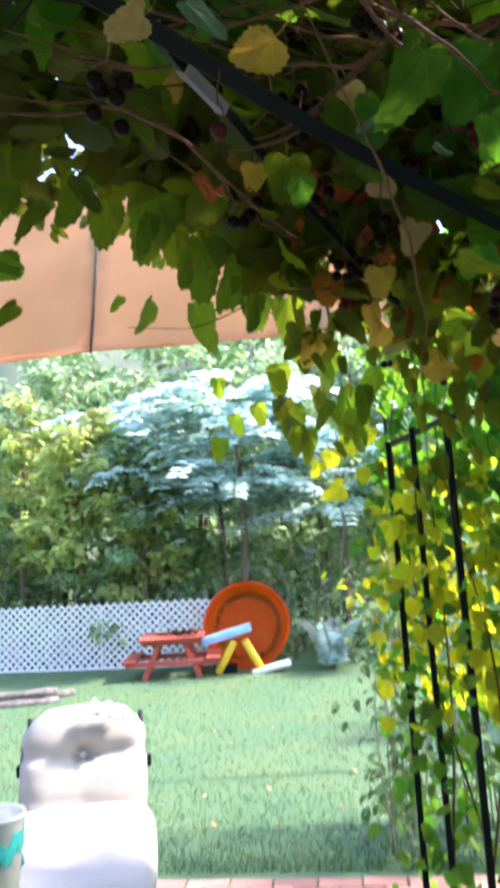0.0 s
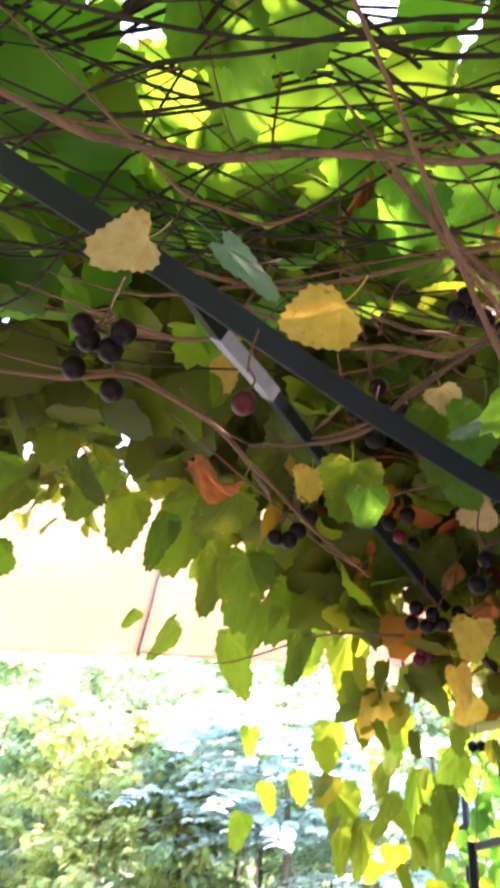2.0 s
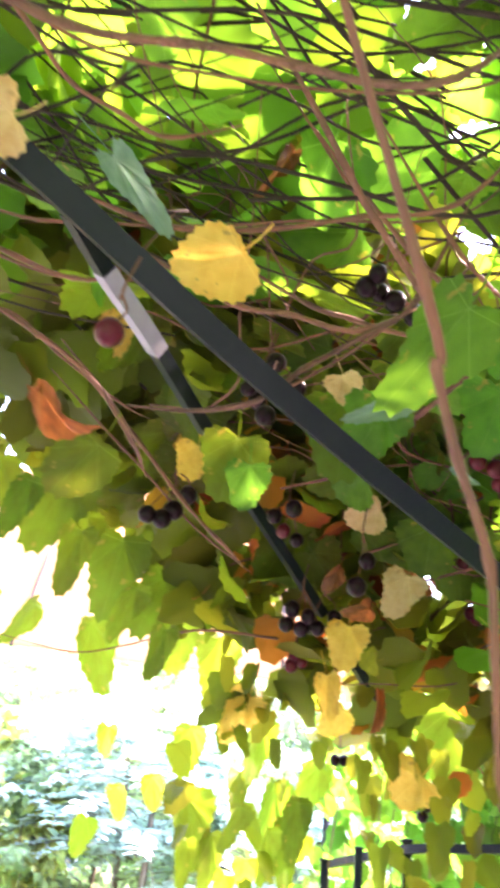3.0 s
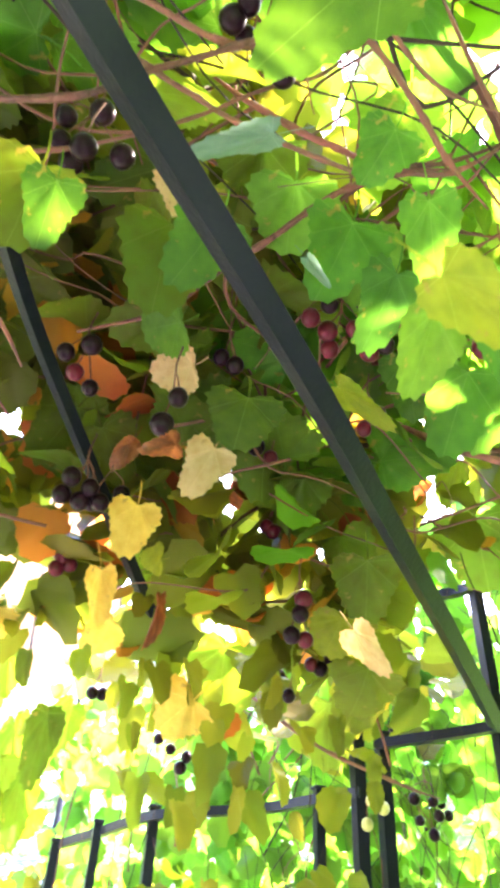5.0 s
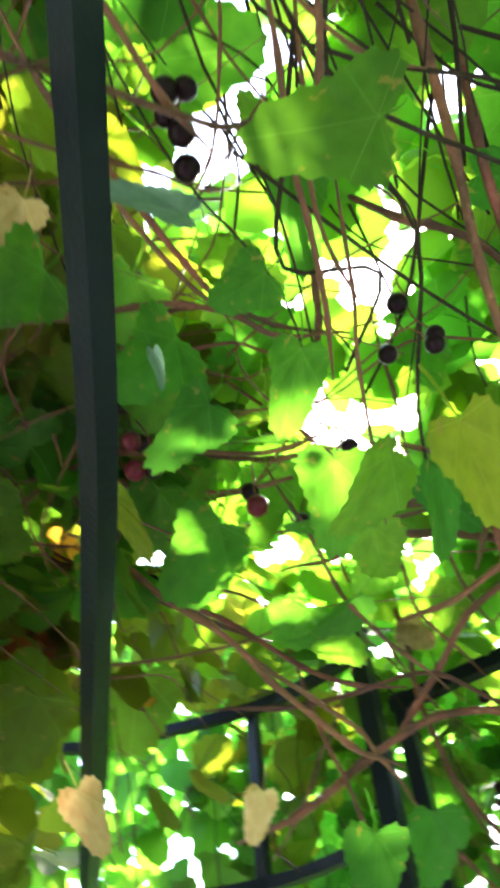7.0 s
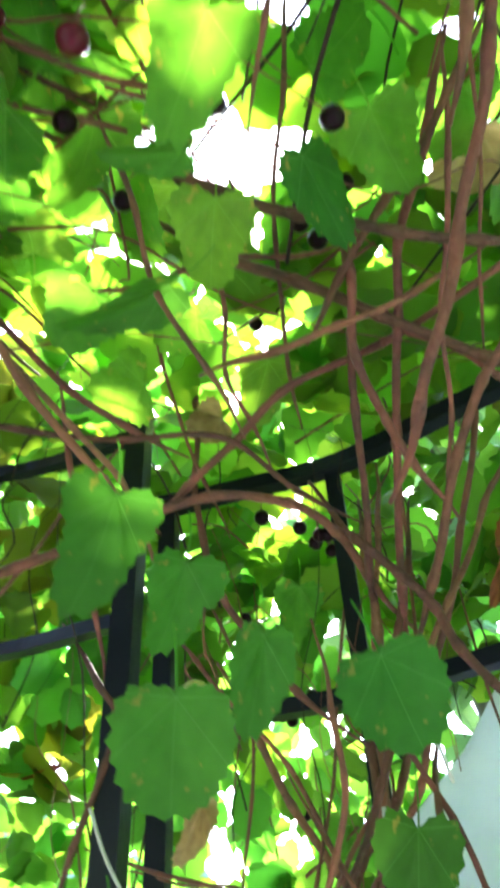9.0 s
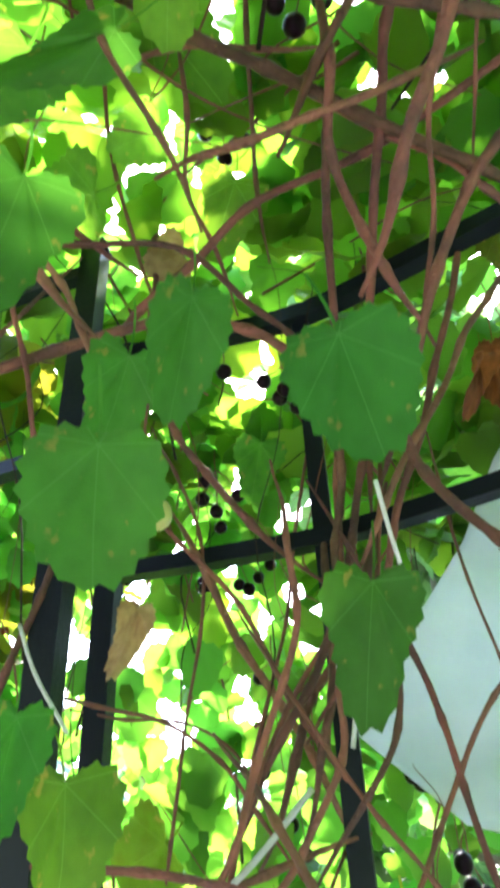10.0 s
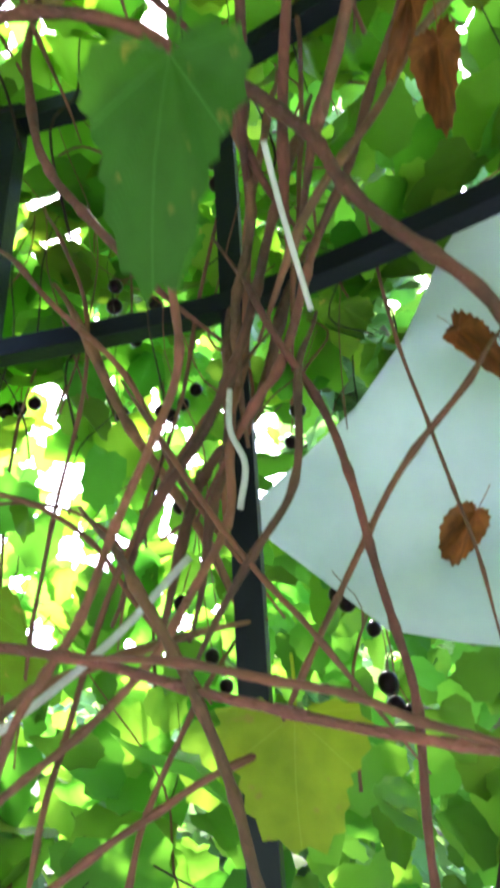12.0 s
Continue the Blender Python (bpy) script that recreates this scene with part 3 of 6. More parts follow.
EDGE_LEAVES = [
    (0.224, 1.641, 2.065, 0.126, 0), (0.292, 1.706, 2.014, 0.143, 10), (0.327, 1.724, 1.912, 0.143, 0), (0.264, 1.722, 1.935, 0.107, 0),
    (0.359, 1.731, 1.851, 0.131, 0), (0.227, 1.737, 1.822, 0.119, 0), (0.399, 1.713, 1.955, 0.131, 20), (0.27, 1.459, 1.842, 0.089, 0),
    (0.201, 1.52, 1.794, 0.078, 0), (0.318, 1.465, 1.814, 0.089, 0), (0.352, 1.355, 1.838, 0.095, 0), (-0.217, 0.94, 2.003, 0.069, 70),
    (-0.234, 0.969, 1.941, 0.069, 40), (-0.153, 0.876, 2.06, 0.086, 0), (-0.077, 0.889, 2.097, 0.086, 0), (-0.003, 0.983, 2.07, 0.089, 0),
    (0.049, 1.06, 2.05, 0.103, 0), (0.101, 1.182, 2.04, 0.1, 0), (0.151, 1.203, 1.998, 0.089, 0),
]

SEAT = Vector((0.62, 0.79, 1.59))
SHOWN = [(Vector(q[:3]), way, 0.5 * q[3]) for rows, way in ((SIDE_DEEP, SEAT), (SIDE_LEAF, SEAT), (SIDE_YG, SEAT), (SIDE_OLIVE, SEAT), (SIDE_TAN, SEAT), (SIDE_LIME, SEAT), (SIDE_BROWN, SEAT), (ROOF_YG, MIDDLE), (ROOF_LEAF, MIDDLE), (ROOF_LEAF_MORE, MIDDLE), (ROOF_SILVER, MIDDLE), (ROOF_DEEP, MIDDLE), (ROOF_TAN, MIDDLE), (ROOF_OLIVE, MIDDLE), (FRONT_TAN, MIDDLE), (FRONT_YELLOW, MIDDLE), (FRONT_BROWN, MIDDLE), (FRONT_YG, MIDDLE), (FRONT_OLIVE, MIDDLE), (FRONT_SILVER, MIDDLE)) for q in rows]
# bunches that hang free of leaves: place and width
SHOWN += [(Vector(q[:3]), SEAT, 0.5 * q[3]) for q in ((1.53, 1.01, 2.13, 0.1), (1.672, 1.01, 2.06, 0.12), (1.613, 1.2, 2.06, 0.08), (1.72, 1.03, 2.085, 0.09), (1.634, 0.81, 2.0, 0.09), (1.7, 0.98, 1.85, 0.06), (1.365, 0.88, 2.19, 0.08), (1.36, 0.96, 2.24, 0.05))]
BARS = [(q, SEAT) for r in RAILS[:2] for q in smooth_path(r, 6)] + [(Vector((1.314, 0.846, 1.6 + 0.06 * k)), SEAT) for k in range(12)] + [(Vector((1.212, 1.098, 1.75 + 0.06 * k)), SEAT) for k in range(11)]
BARS += [(Vector((1.13, 1.6, 1.95 + 0.07 * k)), MIDDLE) for k in range(6)] + [(q, MIDDLE) for q in RAFTER[16::2] + SECOND[8::3]] + [(q, MIDDLE) for r in RAILS[2:5] for q in smooth_path(r, 6)]
# gaps in the roof through which the sky shows: one end, the other end, half width
GAPS = [
    ((0.251, 0.596, 2.45), (0.226, 1.155, 3.679), 0.048),
    ((0.129, 0.682, 2.392), (-0.091, 1.377, 3.528), 0.032),
    ((0.336, 0.592, 2.449), (0.447, 1.145, 3.676), 0.032),
    ((0.475, 0.82, 2.378), (0.727, 1.575, 3.469), 0.052),
    ((0.125, 0.762, 2.407), (-0.18, 1.424, 3.544), 0.024),
    ((0.465, 0.86, 2.506), (0.807, 1.295, 3.738), 0.044),
    ((0.758, 0.857, 2.355), (1.568, 1.287, 3.347), 0.044),
    ((0.678, 0.732, 2.45), (1.359, 0.964, 3.593), 0.036),
    ((0.313, 0.878, 2.527), (0.415, 1.342, 3.79), 0.024),
    ((0.464, 0.796, 2.479), (0.788, 0.963, 3.779), 0.048),
    ((0.779, 0.83, 2.319), (1.604, 1.052, 3.364), 0.036),
    ((0.672, 0.693, 2.404), (1.328, 0.699, 3.584), 0.032),
    ((0.624, 0.832, 2.416), (1.204, 1.057, 3.614), 0.036),
    ((0.894, 0.847, 2.409), (1.414, 0.929, 3.652), 0.056),
    ((0.897, 1.077, 2.356), (1.423, 1.526, 3.516), 0.032),
    ((1.242, 0.911, 2.128), (2.316, 1.095, 2.926), 0.028),
    ((1.363, 0.744, 1.918), (2.628, 0.664, 2.383), 0.036),
    ((1.362, 1.033, 1.807), (2.625, 1.411, 2.095), 0.020),
    ((1.057, 0.968, 2.308), (1.74, 1.229, 3.442), 0.036),
    ((1.297, 0.898, 2.156), (2.258, 1.039, 3.094), 0.036),
    ((1.521, 0.996, 1.591), (2.837, 1.294, 1.631), 0.030),
    ((1.634, 0.969, 1.597), (2.944, 1.282, 1.686), 0.040),
]


def in_gap(q):
    for a, c, w in GAPS:
        a, c = Vector(a), Vector(c)
        f = (q - a).dot(c - a) / (c - a).length_squared
        if -0.15 < f and (q - a - (c - a) * f).length < w * (0.85 + 1.35 * f) + 0.015:
            return True
    return False


def before(m):
    """Whether a leaf would hang on the inner side of one of the single leaves or bunches."""
    q = m.translation
    for h, seat, wide in SHOWN:
        if (q - h).length > 0.6:
            continue
        way = (seat - h).normalized()
        f = max(0.0, min(0.5, (q - h).dot(way)))
        if 0.015 < f and (q - h - way * f).length < wide * 0.6 + 0.03:
            return True
    for h, seat in BARS:
        way = (seat - h).normalized()
        f = max(0.0, min(0.9, (q - h).dot(way)))
        if (q - h - way * f).length < 0.05:
            return True
    return in_gap(q)


dense = roof_leaves(3000, 0.2, 0.75, x0=-0.3, x1=0.8)
dense = [m for m in dense if m.translation.y > 0.85 + 0.3 * max(0.0, m.translation.x - 0.3)]
# the last patch, over the side, is added to shade leaves below it
roof_all = dense + roof_leaves(1500, -0.03, 0.16, x1=0.35) + [m for i, m in enumerate(roof_leaves(3000, 0.1, 0.6, x1=0.35)) if m.translation.y > 0.85 or m.translation.x < -0.7 or i % 3 == 0] + roof_leaves(950, -0.03, 0.16, x0=0.35) + roof_leaves(760, 0.1, 0.45, x0=0.35) + roof_leaves(500, 0.4, 0.95, x0=-0.9) + [m for m in roof_leaves(1800, 0.0, 0.25, x0=-0.1, x1=0.8) if m.translation.y > 0.95] + [m for m in roof_leaves(290, 0.05, 0.6, x0=0.95, x1=1.75) if -0.1 < m.translation.y < 0.8]
for k in range(210):
    p = Vector((rnd.uniform(0.45, 1.1), rnd.uniform(1.25, 1.85), rnd.uniform(1.98, 2.28)))
    n = Vector((rnd.gauss(0, 0.6), rnd.gauss(-0.5, 0.6), rnd.gauss(0.6, 0.5)))
    roof_all.append(frame_of(p, n, (rnd.uniform(-1, 1), rnd.uniform(-1, 1), -1), rnd.uniform(0.06, 0.095)))
# extra high leaves towards the sun, put there to shade the arbour's inside
for k in range(70):
    p = Vector((rnd.uniform(0.8, 1.8), rnd.uniform(0.55, 1.55), rnd.uniform(2.45, 2.85)))
    n = Vector((rnd.gauss(0.4, 0.5), rnd.gauss(0.2, 0.5), 1))
    roof_all.append(frame_of(p, n, (rnd.uniform(-1, 1), rnd.uniform(-1, 1), -0.8), rnd.uniform(0.08, 0.13)))
roof_all = [m for m in roof_all if not before(m)]


def turning(m):
    """Whether a leaf hangs in the front of the roof, where the vine has begun to yellow."""
    q = m.translation
    return q.y > 1.3 or (q.y > 0.9 + 0.2 * noise.noise(q * 4) and q.x < 0.55 + 0.25 * noise.noise(q * 3))


single = [m for m in roof_all if 0.0 < m.translation.x < 1.0 and 0.35 < m.translation.y < 1.35 and m.translation.z < roof(m.translation.x, m.translation.y) + 0.06][:150]
taken = {id(m) for m in single}
autumn = [m for m in roof_all if turning(m) and id(m) not in taken]
green = [m for m in roof_all if not turning(m) and id(m) not in taken]
yellow = [m for i, m in enumerate(autumn) if (m.translation - Vector((0.47, 1.27, 2.08))).length < 0.45 and i % 5 < 2 or i % 30 == 0]
leaf_mass("leaf_mass", green, M_MASS, vine, "green leaves of the vine's roof")
leaf_mass("leaf_mass", [m for m in autumn if m not in yellow], M_OLIVE, vine, "olive green leaves of the vine's roof")
leaf_mass("leaf_mass", [m @ Matrix.Scale(0.72, 4) for m in yellow], M_YELLOWMASS, vine, "yellow and brown leaves among the green")
OUTER = [Vector(p) for p in ((1.35, 2.3), (1.85, 1.7), (2.05, 1.1), (2.05, 0.5))]
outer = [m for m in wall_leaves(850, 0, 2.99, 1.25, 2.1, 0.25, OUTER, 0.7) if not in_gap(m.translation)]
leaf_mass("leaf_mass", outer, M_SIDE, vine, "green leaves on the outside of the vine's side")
WALL_BACK = [Vector(p) for p in ((1.5, -0.3), (0.9, -1.1), (-0.6, -1.25), (-1.65, -0.6), (-1.75, 0.5), (-1.65, 1.25))]
fringe = []
while len(fringe) < 520:
    x = rnd.uniform(-1.5, 0.8)
    z = front_edge(x) + rnd.uniform(0.0, 0.3)
    if rnd.random() < 0.16:
        z = front_edge(x) - rnd.uniform(0.0, 0.22) * (0.25 if x < 0 else 1.0)
    if x > 0.3 and rnd.random() < 0.3:
        continue
    p = Vector((x, 1.5 + rnd.gauss(0, 0.06), z))
    m = frame_of(p, (rnd.gauss(0, 0.8), -1, rnd.gauss(0.3, 0.5)), (rnd.gauss(0, 0.3), 0, -1), rnd.uniform(0.036, 0.066))
    fringe.append(m @ Matrix.Diagonal((rnd.uniform(0.55, 0.95), 1.1, 1, 1)))
leaf_mass("leaf_fringe", fringe, M_OLIVE, vine, "hanging leaves at the roof's front edge")
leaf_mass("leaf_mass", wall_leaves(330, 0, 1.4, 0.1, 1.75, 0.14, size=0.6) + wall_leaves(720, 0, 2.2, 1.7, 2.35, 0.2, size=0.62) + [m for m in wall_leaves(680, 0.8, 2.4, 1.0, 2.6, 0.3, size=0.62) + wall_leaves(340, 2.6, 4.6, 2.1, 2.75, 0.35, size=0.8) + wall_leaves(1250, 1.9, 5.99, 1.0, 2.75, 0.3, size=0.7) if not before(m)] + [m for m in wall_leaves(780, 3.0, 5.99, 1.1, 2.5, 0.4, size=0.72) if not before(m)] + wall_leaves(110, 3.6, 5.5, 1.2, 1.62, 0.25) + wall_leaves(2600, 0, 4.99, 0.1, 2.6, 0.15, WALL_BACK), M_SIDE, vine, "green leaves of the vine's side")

leaf_mass("leaf_mass", wall_leaves(520, 0, 1.2, 1.0, 1.85, 0.2, size=0.6), M_LITMASS, vine, "leaves of the vine's side, coloured yellow-green as if sunlit")
# leaves that climb the front posts
climb = []
while len(climb) < 520:
    x, y = rnd.choice([q[:2] for q in POSTS[5:11]])
    z = rnd.uniform(0.1, 1.72)
    p = Vector((x + rnd.gauss(-0.02, 0.06), y + rnd.gauss(-0.04, 0.06), z))
    climb.append(frame_of(p, (rnd.gauss(-0.2, 0.6), rnd.gauss(-0.6, 0.6), rnd.gauss(0.7, 0.4)), (rnd.gauss(0, 0.5), rnd.gauss(0, 0.4), -1), rnd.uniform(0.03, 0.065)))
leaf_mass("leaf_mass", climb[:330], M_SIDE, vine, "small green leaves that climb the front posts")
# the upper ones take the sunlit colour
leaf_mass("leaf_mass", [m for m in climb[330:] if m.translation.z > 0.9], M_LITMASS, vine, "leaves that climb the front posts, coloured yellow-green as if sunlit")


def grow_leaves(rows, mat, label, seed, narrow=1.0, grow=1.05, plain=False, loose=1.0):
    """Single leaves that face the middle of the arbour; lean turns the tip from straight down."""
    r = random.Random(seed)
    meshes = fine_meshes(mat, plain)
    for x, y, z, size, lean in rows:
        p = Vector((x, y, z))
        n = (MIDDLE - p).normalized() + Vector((r.gauss(0, 0.3), r.gauss(0, 0.3), r.gauss(0, 0.25))) * loose
        side = n.cross(Vector((0, 0, 1))).normalized()
        tip = Vector((0, 0, -math.cos(math.radians(lean)))) + side * math.sin(math.radians(lean))
        m = frame_of(p, n, tip, size * grow)
        ob = new("leaf", r.choice(meshes))
        ob.parent = vine
        ob.matrix_basis = m @ Matrix.Diagonal((narrow, 1, 1, 1)) @ Matrix.Translation((0, -0.22, 0))
        tagged(ob, label)


def hang_leaves(rows, mat, label, seed, seat):
    """Single leaves that hang inside the arbour and face its inside; breadth is given by length."""
    r = random.Random(seed)
    meshes = fine_meshes(mat)
    for x, y, z, size, slim, lean in rows:
        p = Vector((x, y, z))
        n = (seat - p).normalized() + Vector((r.gauss(0, 0.18), r.gauss(0, 0.18), r.gauss(0, 0.15)))
        side = n.cross(Vector((0, 0, 1))).normalized()
        tip = Vector((0, 0, -math.cos(math.radians(lean)))) + side * math.sin(math.radians(lean))
        ob = new("leaf", r.choice(meshes))
        ob.parent = vine
        ob.matrix_basis = frame_of(p, n, tip, size) @ Matrix.Diagonal((slim * (0.55 if mat == M_BROWN else 1.0), 1, 1, 1)) @ Matrix.Translation((0, -0.22, 0))
        tagged(ob, label)


HERO = {}


def fine_meshes(mat, plain=False):
    meshes = HERO.setdefault((mat.name, plain), [])
    if not meshes:
        for v, f in LEAVES_PLAIN if plain else LEAVES_DRY if mat in (M_BROWN, M_DRYTAN) else LEAVES_FINE:
            me = bpy.data.meshes.new("leaf")
            me.from_pydata(v.tolist(), [], f)
            me.materials.append(mat)
            me.shade_smooth()
            meshes.append(me)
    return meshes


for i, m in enumerate(single):
    ob = new("leaf", fine_meshes(M_OLIVELEAF if turning(m) else M_LEAF)[i % len(LEAVES_FINE)])
    ob.parent, ob.matrix_basis = vine, m


def grow_canes(rows):
    """Woody canes, thinner towards both ends, which run on outwards into the leaves."""
    for i, (r, points) in enumerate(rows):
        points = [Vector(q) for q in points]
        for end, step in ((0, 1), (-1, -1)):
            way = (points[end] - points[end + step]).normalized()
            out = (points[end] - SEAT).normalized()
            far = points[end] + (way * 0.7 + out * 0.5) * 0.13
            points = [far, *points] if end == 0 else [*points, far]
        path = smooth_path(points, 6)
        wob = min(0.01, 1.6 * r + 0.002)
        path = [q + noise.noise_vector(q * 9 + Vector((i, r * 900, 0))) * wob for q in path]
        b = bmesh.new()
        k = len(path) - 1
        thin = 0.78 * r
        tube(b, path, [thin * (1.0 - 0.2 * j / k + (0.28 if j % 6 == 0 else 0.05 * math.sin(j * 2.1))) * min(1.0, 0.35 + 4.0 * min(j, k - j) / k) for j in range(k + 1)], 8)
        part("cane", b, M_CANE if r > 0.0035 else M_SHOOT, vine, "brown woody cane" if r > 0.0035 else "thin reddish shoot")


def tie_twine(rows):
    for r, points in rows:
        b = bmesh.new()
        tube(b, smooth_path(points, 6), r, 7)
        part("tie", b, M_TWINE, vine, "pale string that ties a cane")


def grape_mesh(mat):
    b = bmesh.new()
    bmesh.ops.create_uvsphere(b, u_segments=14, v_segments=10, radius=0.5)
    return mesh_of("grape", b, mat)


GRAPES = [grape_mesh(m) for m in (M_GRAPE, M_GRAPE_RED, M_GRAPE_GREEN)]


def grow_bunches(rows, seed):
    """Loose bunches, a stalk with its grapes: kind 0 dark, 1 dark and red, 2 red, 3 green."""
    r = random.Random(seed)
    for kind, places in rows:
        first = Vector(places[0])
        top = max(places, key=lambda q: q[2])
        head = Vector((sum(q[0] for q in places) / len(places), sum(q[1] for q in places) / len(places), top[2] + 0.035))
        b = bmesh.new()
        tube(b, [v - first for v in smooth_path([head + Vector((0.004, 0.002, 0.04)), head + Vector((0, 0.002, 0.015)), head - Vector((0, 0, 0.005))], 4)], 0.0011, 5)
        stem = part("grape_stalk", b, M_SHOOT, vine, ("loose bunch of black grapes", "bunch of black and red grapes", "bunch of red grapes", "bunch of unripe green grapes")[kind])
        stem.location = first
        for q in places:
            q = Vector(q)
            b = bmesh.new()
            bend = (q + head) / 2 + Vector((r.gauss(0, 0.004), r.gauss(0, 0.004), 0.004))
            tube(b, [v - first for v in smooth_path([head, bend, q + Vector((0, 0, 0.008))], 4)], 0.0009, 5)
            part("pedicel", b, M_SHOOT, stem)
        for q in places:
            d = r.uniform(0.019, 0.0235)
            which = {0: 0, 1: r.choice((0, 0, 1)), 2: 1, 3: 2}[kind]
            g = new("grape", GRAPES[which])
            g.parent, g.location = stem, Vector(q) - first
            g.scale = (d, d, d * r.uniform(1.0, 1.1))


grow_canes([
    (0.0021, [(0.007, 0.489, 2.185), (0.069, 0.52, 2.196), (0.14, 0.558, 2.209), (0.263, 0.581, 2.234), (0.402, 0.583, 2.251)]),
    (0.0019, [(0.05, 0.698, 2.193), (0.184, 0.709, 2.221), (0.322, 0.719, 2.256), (0.424, 0.716, 2.278)]),
    (0.0024, [(0.237, 0.886, 2.155), (0.333, 0.845, 2.201), (0.392, 0.82, 2.247), (0.442, 0.801, 2.282)]),
    (0.002, [(0.315, 0.69, 2.279), (0.355, 0.721, 2.25), (0.407, 0.773, 2.233)]),
    (0.0018, [(0.008, 0.739, 2.179), (0.073, 0.76, 2.186), (0.139, 0.768, 2.213)]),
])
grow_canes([
    (0.002, [(-0.084, 0.774, 2.163), (-0.004, 0.806, 2.179), (0.038, 0.856, 2.174), (0.095, 0.918, 2.167)]),
    (0.0021, [(0.077, 1.027, 2.182), (0.148, 1.118, 2.151), (0.219, 1.191, 2.13)]),
    (0.0016, [(0.313, 0.386, 1.798), (0.318, 0.4, 1.789), (0.325, 0.414, 1.777), (0.335, 0.428, 1.761), (0.339, 0.438, 1.745), (0.343, 0.45, 1.723), (0.348, 0.461, 1.692)]),
    (0.0056, [(1.21, 1.019, 2.343), (1.21, 1.01, 2.111), (1.21, 0.987, 2.034), (1.21, 0.947, 1.973), (1.21, 0.899, 1.916)]),
    (0.0042, [(1.2, 0.874, 1.892), (1.2, 0.87, 1.822), (1.2, 0.889, 1.763), (1.2, 0.911, 1.703), (1.2, 0.932, 1.643), (1.2, 0.947, 1.613), (1.2, 0.963, 1.576)]),
])
grow_canes([
    (0.0051, [(1.27, 0.798, 2.131), (1.27, 0.823, 1.979), (1.27, 0.833, 1.852), (1.27, 0.844, 1.794)]),
    (0.0071, [(1.17, 0.82, 2.056), (1.17, 0.788, 2.002), (1.17, 0.758, 1.958), (1.17, 0.74, 1.915), (1.17, 0.698, 1.846), (1.17, 0.663, 1.783)]),
    (0.0052, [(1.23, 0.652, 2.233), (1.23, 0.708, 2.071), (1.23, 0.744, 1.973), (1.23, 0.778, 1.899), (1.23, 0.809, 1.817), (1.23, 0.827, 1.788)]),
    (0.0032, [(1.26, 0.76, 2.244), (1.26, 0.768, 2.073), (1.26, 0.785, 1.925)]),
    (0.0038, [(1.23, 0.821, 1.885), (1.23, 0.78, 1.79), (1.23, 0.767, 1.732), (1.23, 0.758, 1.682), (1.23, 0.75, 1.63), (1.23, 0.744, 1.58), (1.23, 0.746, 1.495)]),
])
grow_canes([
    (0.0033, [(1.24, 0.679, 1.798), (1.24, 0.718, 1.747), (1.24, 0.755, 1.692), (1.24, 0.781, 1.652), (1.24, 0.805, 1.614)]),
    (0.0021, [(1.3, 0.718, 1.985), (1.3, 0.712, 1.874), (1.3, 0.699, 1.794), (1.3, 0.692, 1.741), (1.3, 0.684, 1.681)]),
    (0.0031, [(1.15, 0.86, 1.608), (1.15, 0.814, 1.595), (1.15, 0.779, 1.585), (1.15, 0.751, 1.572), (1.15, 0.715, 1.56)]),
    (0.0033, [(1.25, 0.845, 1.821), (1.25, 0.888, 1.758), (1.25, 0.922, 1.691), (1.25, 0.944, 1.638), (1.25, 0.959, 1.579), (1.25, 0.969, 1.529)]),
    (0.0026, [(1.22, 0.884, 1.764), (1.22, 0.848, 1.7), (1.22, 0.822, 1.661), (1.22, 0.794, 1.624)]),
])
grow_canes([
    (0.0041, [(1.24, 0.846, 1.76), (1.24, 0.85, 1.707), (1.24, 0.883, 1.644), (1.24, 0.907, 1.616), (1.24, 0.945, 1.584), (1.24, 0.994, 1.551)]),
    (0.0043, [(1.2, 0.899, 1.66), (1.2, 0.873, 1.622), (1.2, 0.857, 1.591), (1.2, 0.841, 1.545), (1.2, 0.833, 1.502)]),
    (0.0021, [(1.3, 1.051, 1.772), (1.3, 1.002, 1.763), (1.3, 0.95, 1.732), (1.3, 0.923, 1.685)]),
    (0.0035, [(1.26, 0.942, 1.52), (1.26, 0.899, 1.542), (1.26, 0.854, 1.565)]),
    (0.0028, [(1.28, 0.921, 1.503), (1.28, 0.911, 1.543), (1.28, 0.879, 1.599)]),
])
grow_canes([
    (0.0059, [(1.27, 0.843, 1.865), (1.27, 0.847, 1.814), (1.27, 0.851, 1.766), (1.27, 0.861, 1.732)]),
    (0.0027, [(1.3, 1.011, 2.04), (1.3, 0.978, 1.954), (1.3, 0.982, 1.844), (1.3, 0.995, 1.745), (1.3, 1.005, 1.664)]),
    (0.0027, [(1.31, 0.85, 2.068), (1.31, 0.885, 1.899), (1.31, 0.909, 1.805), (1.31, 0.929, 1.732)]),
    (0.0037, [(1.28, 1.037, 1.993), (1.28, 0.98, 1.923), (1.28, 0.934, 1.86), (1.28, 0.896, 1.772), (1.28, 0.869, 1.73)]),
    (0.0051, [(1.2, 1.119, 1.95), (1.2, 1.097, 1.915), (1.2, 1.107, 1.857), (1.2, 1.125, 1.795)]),
])
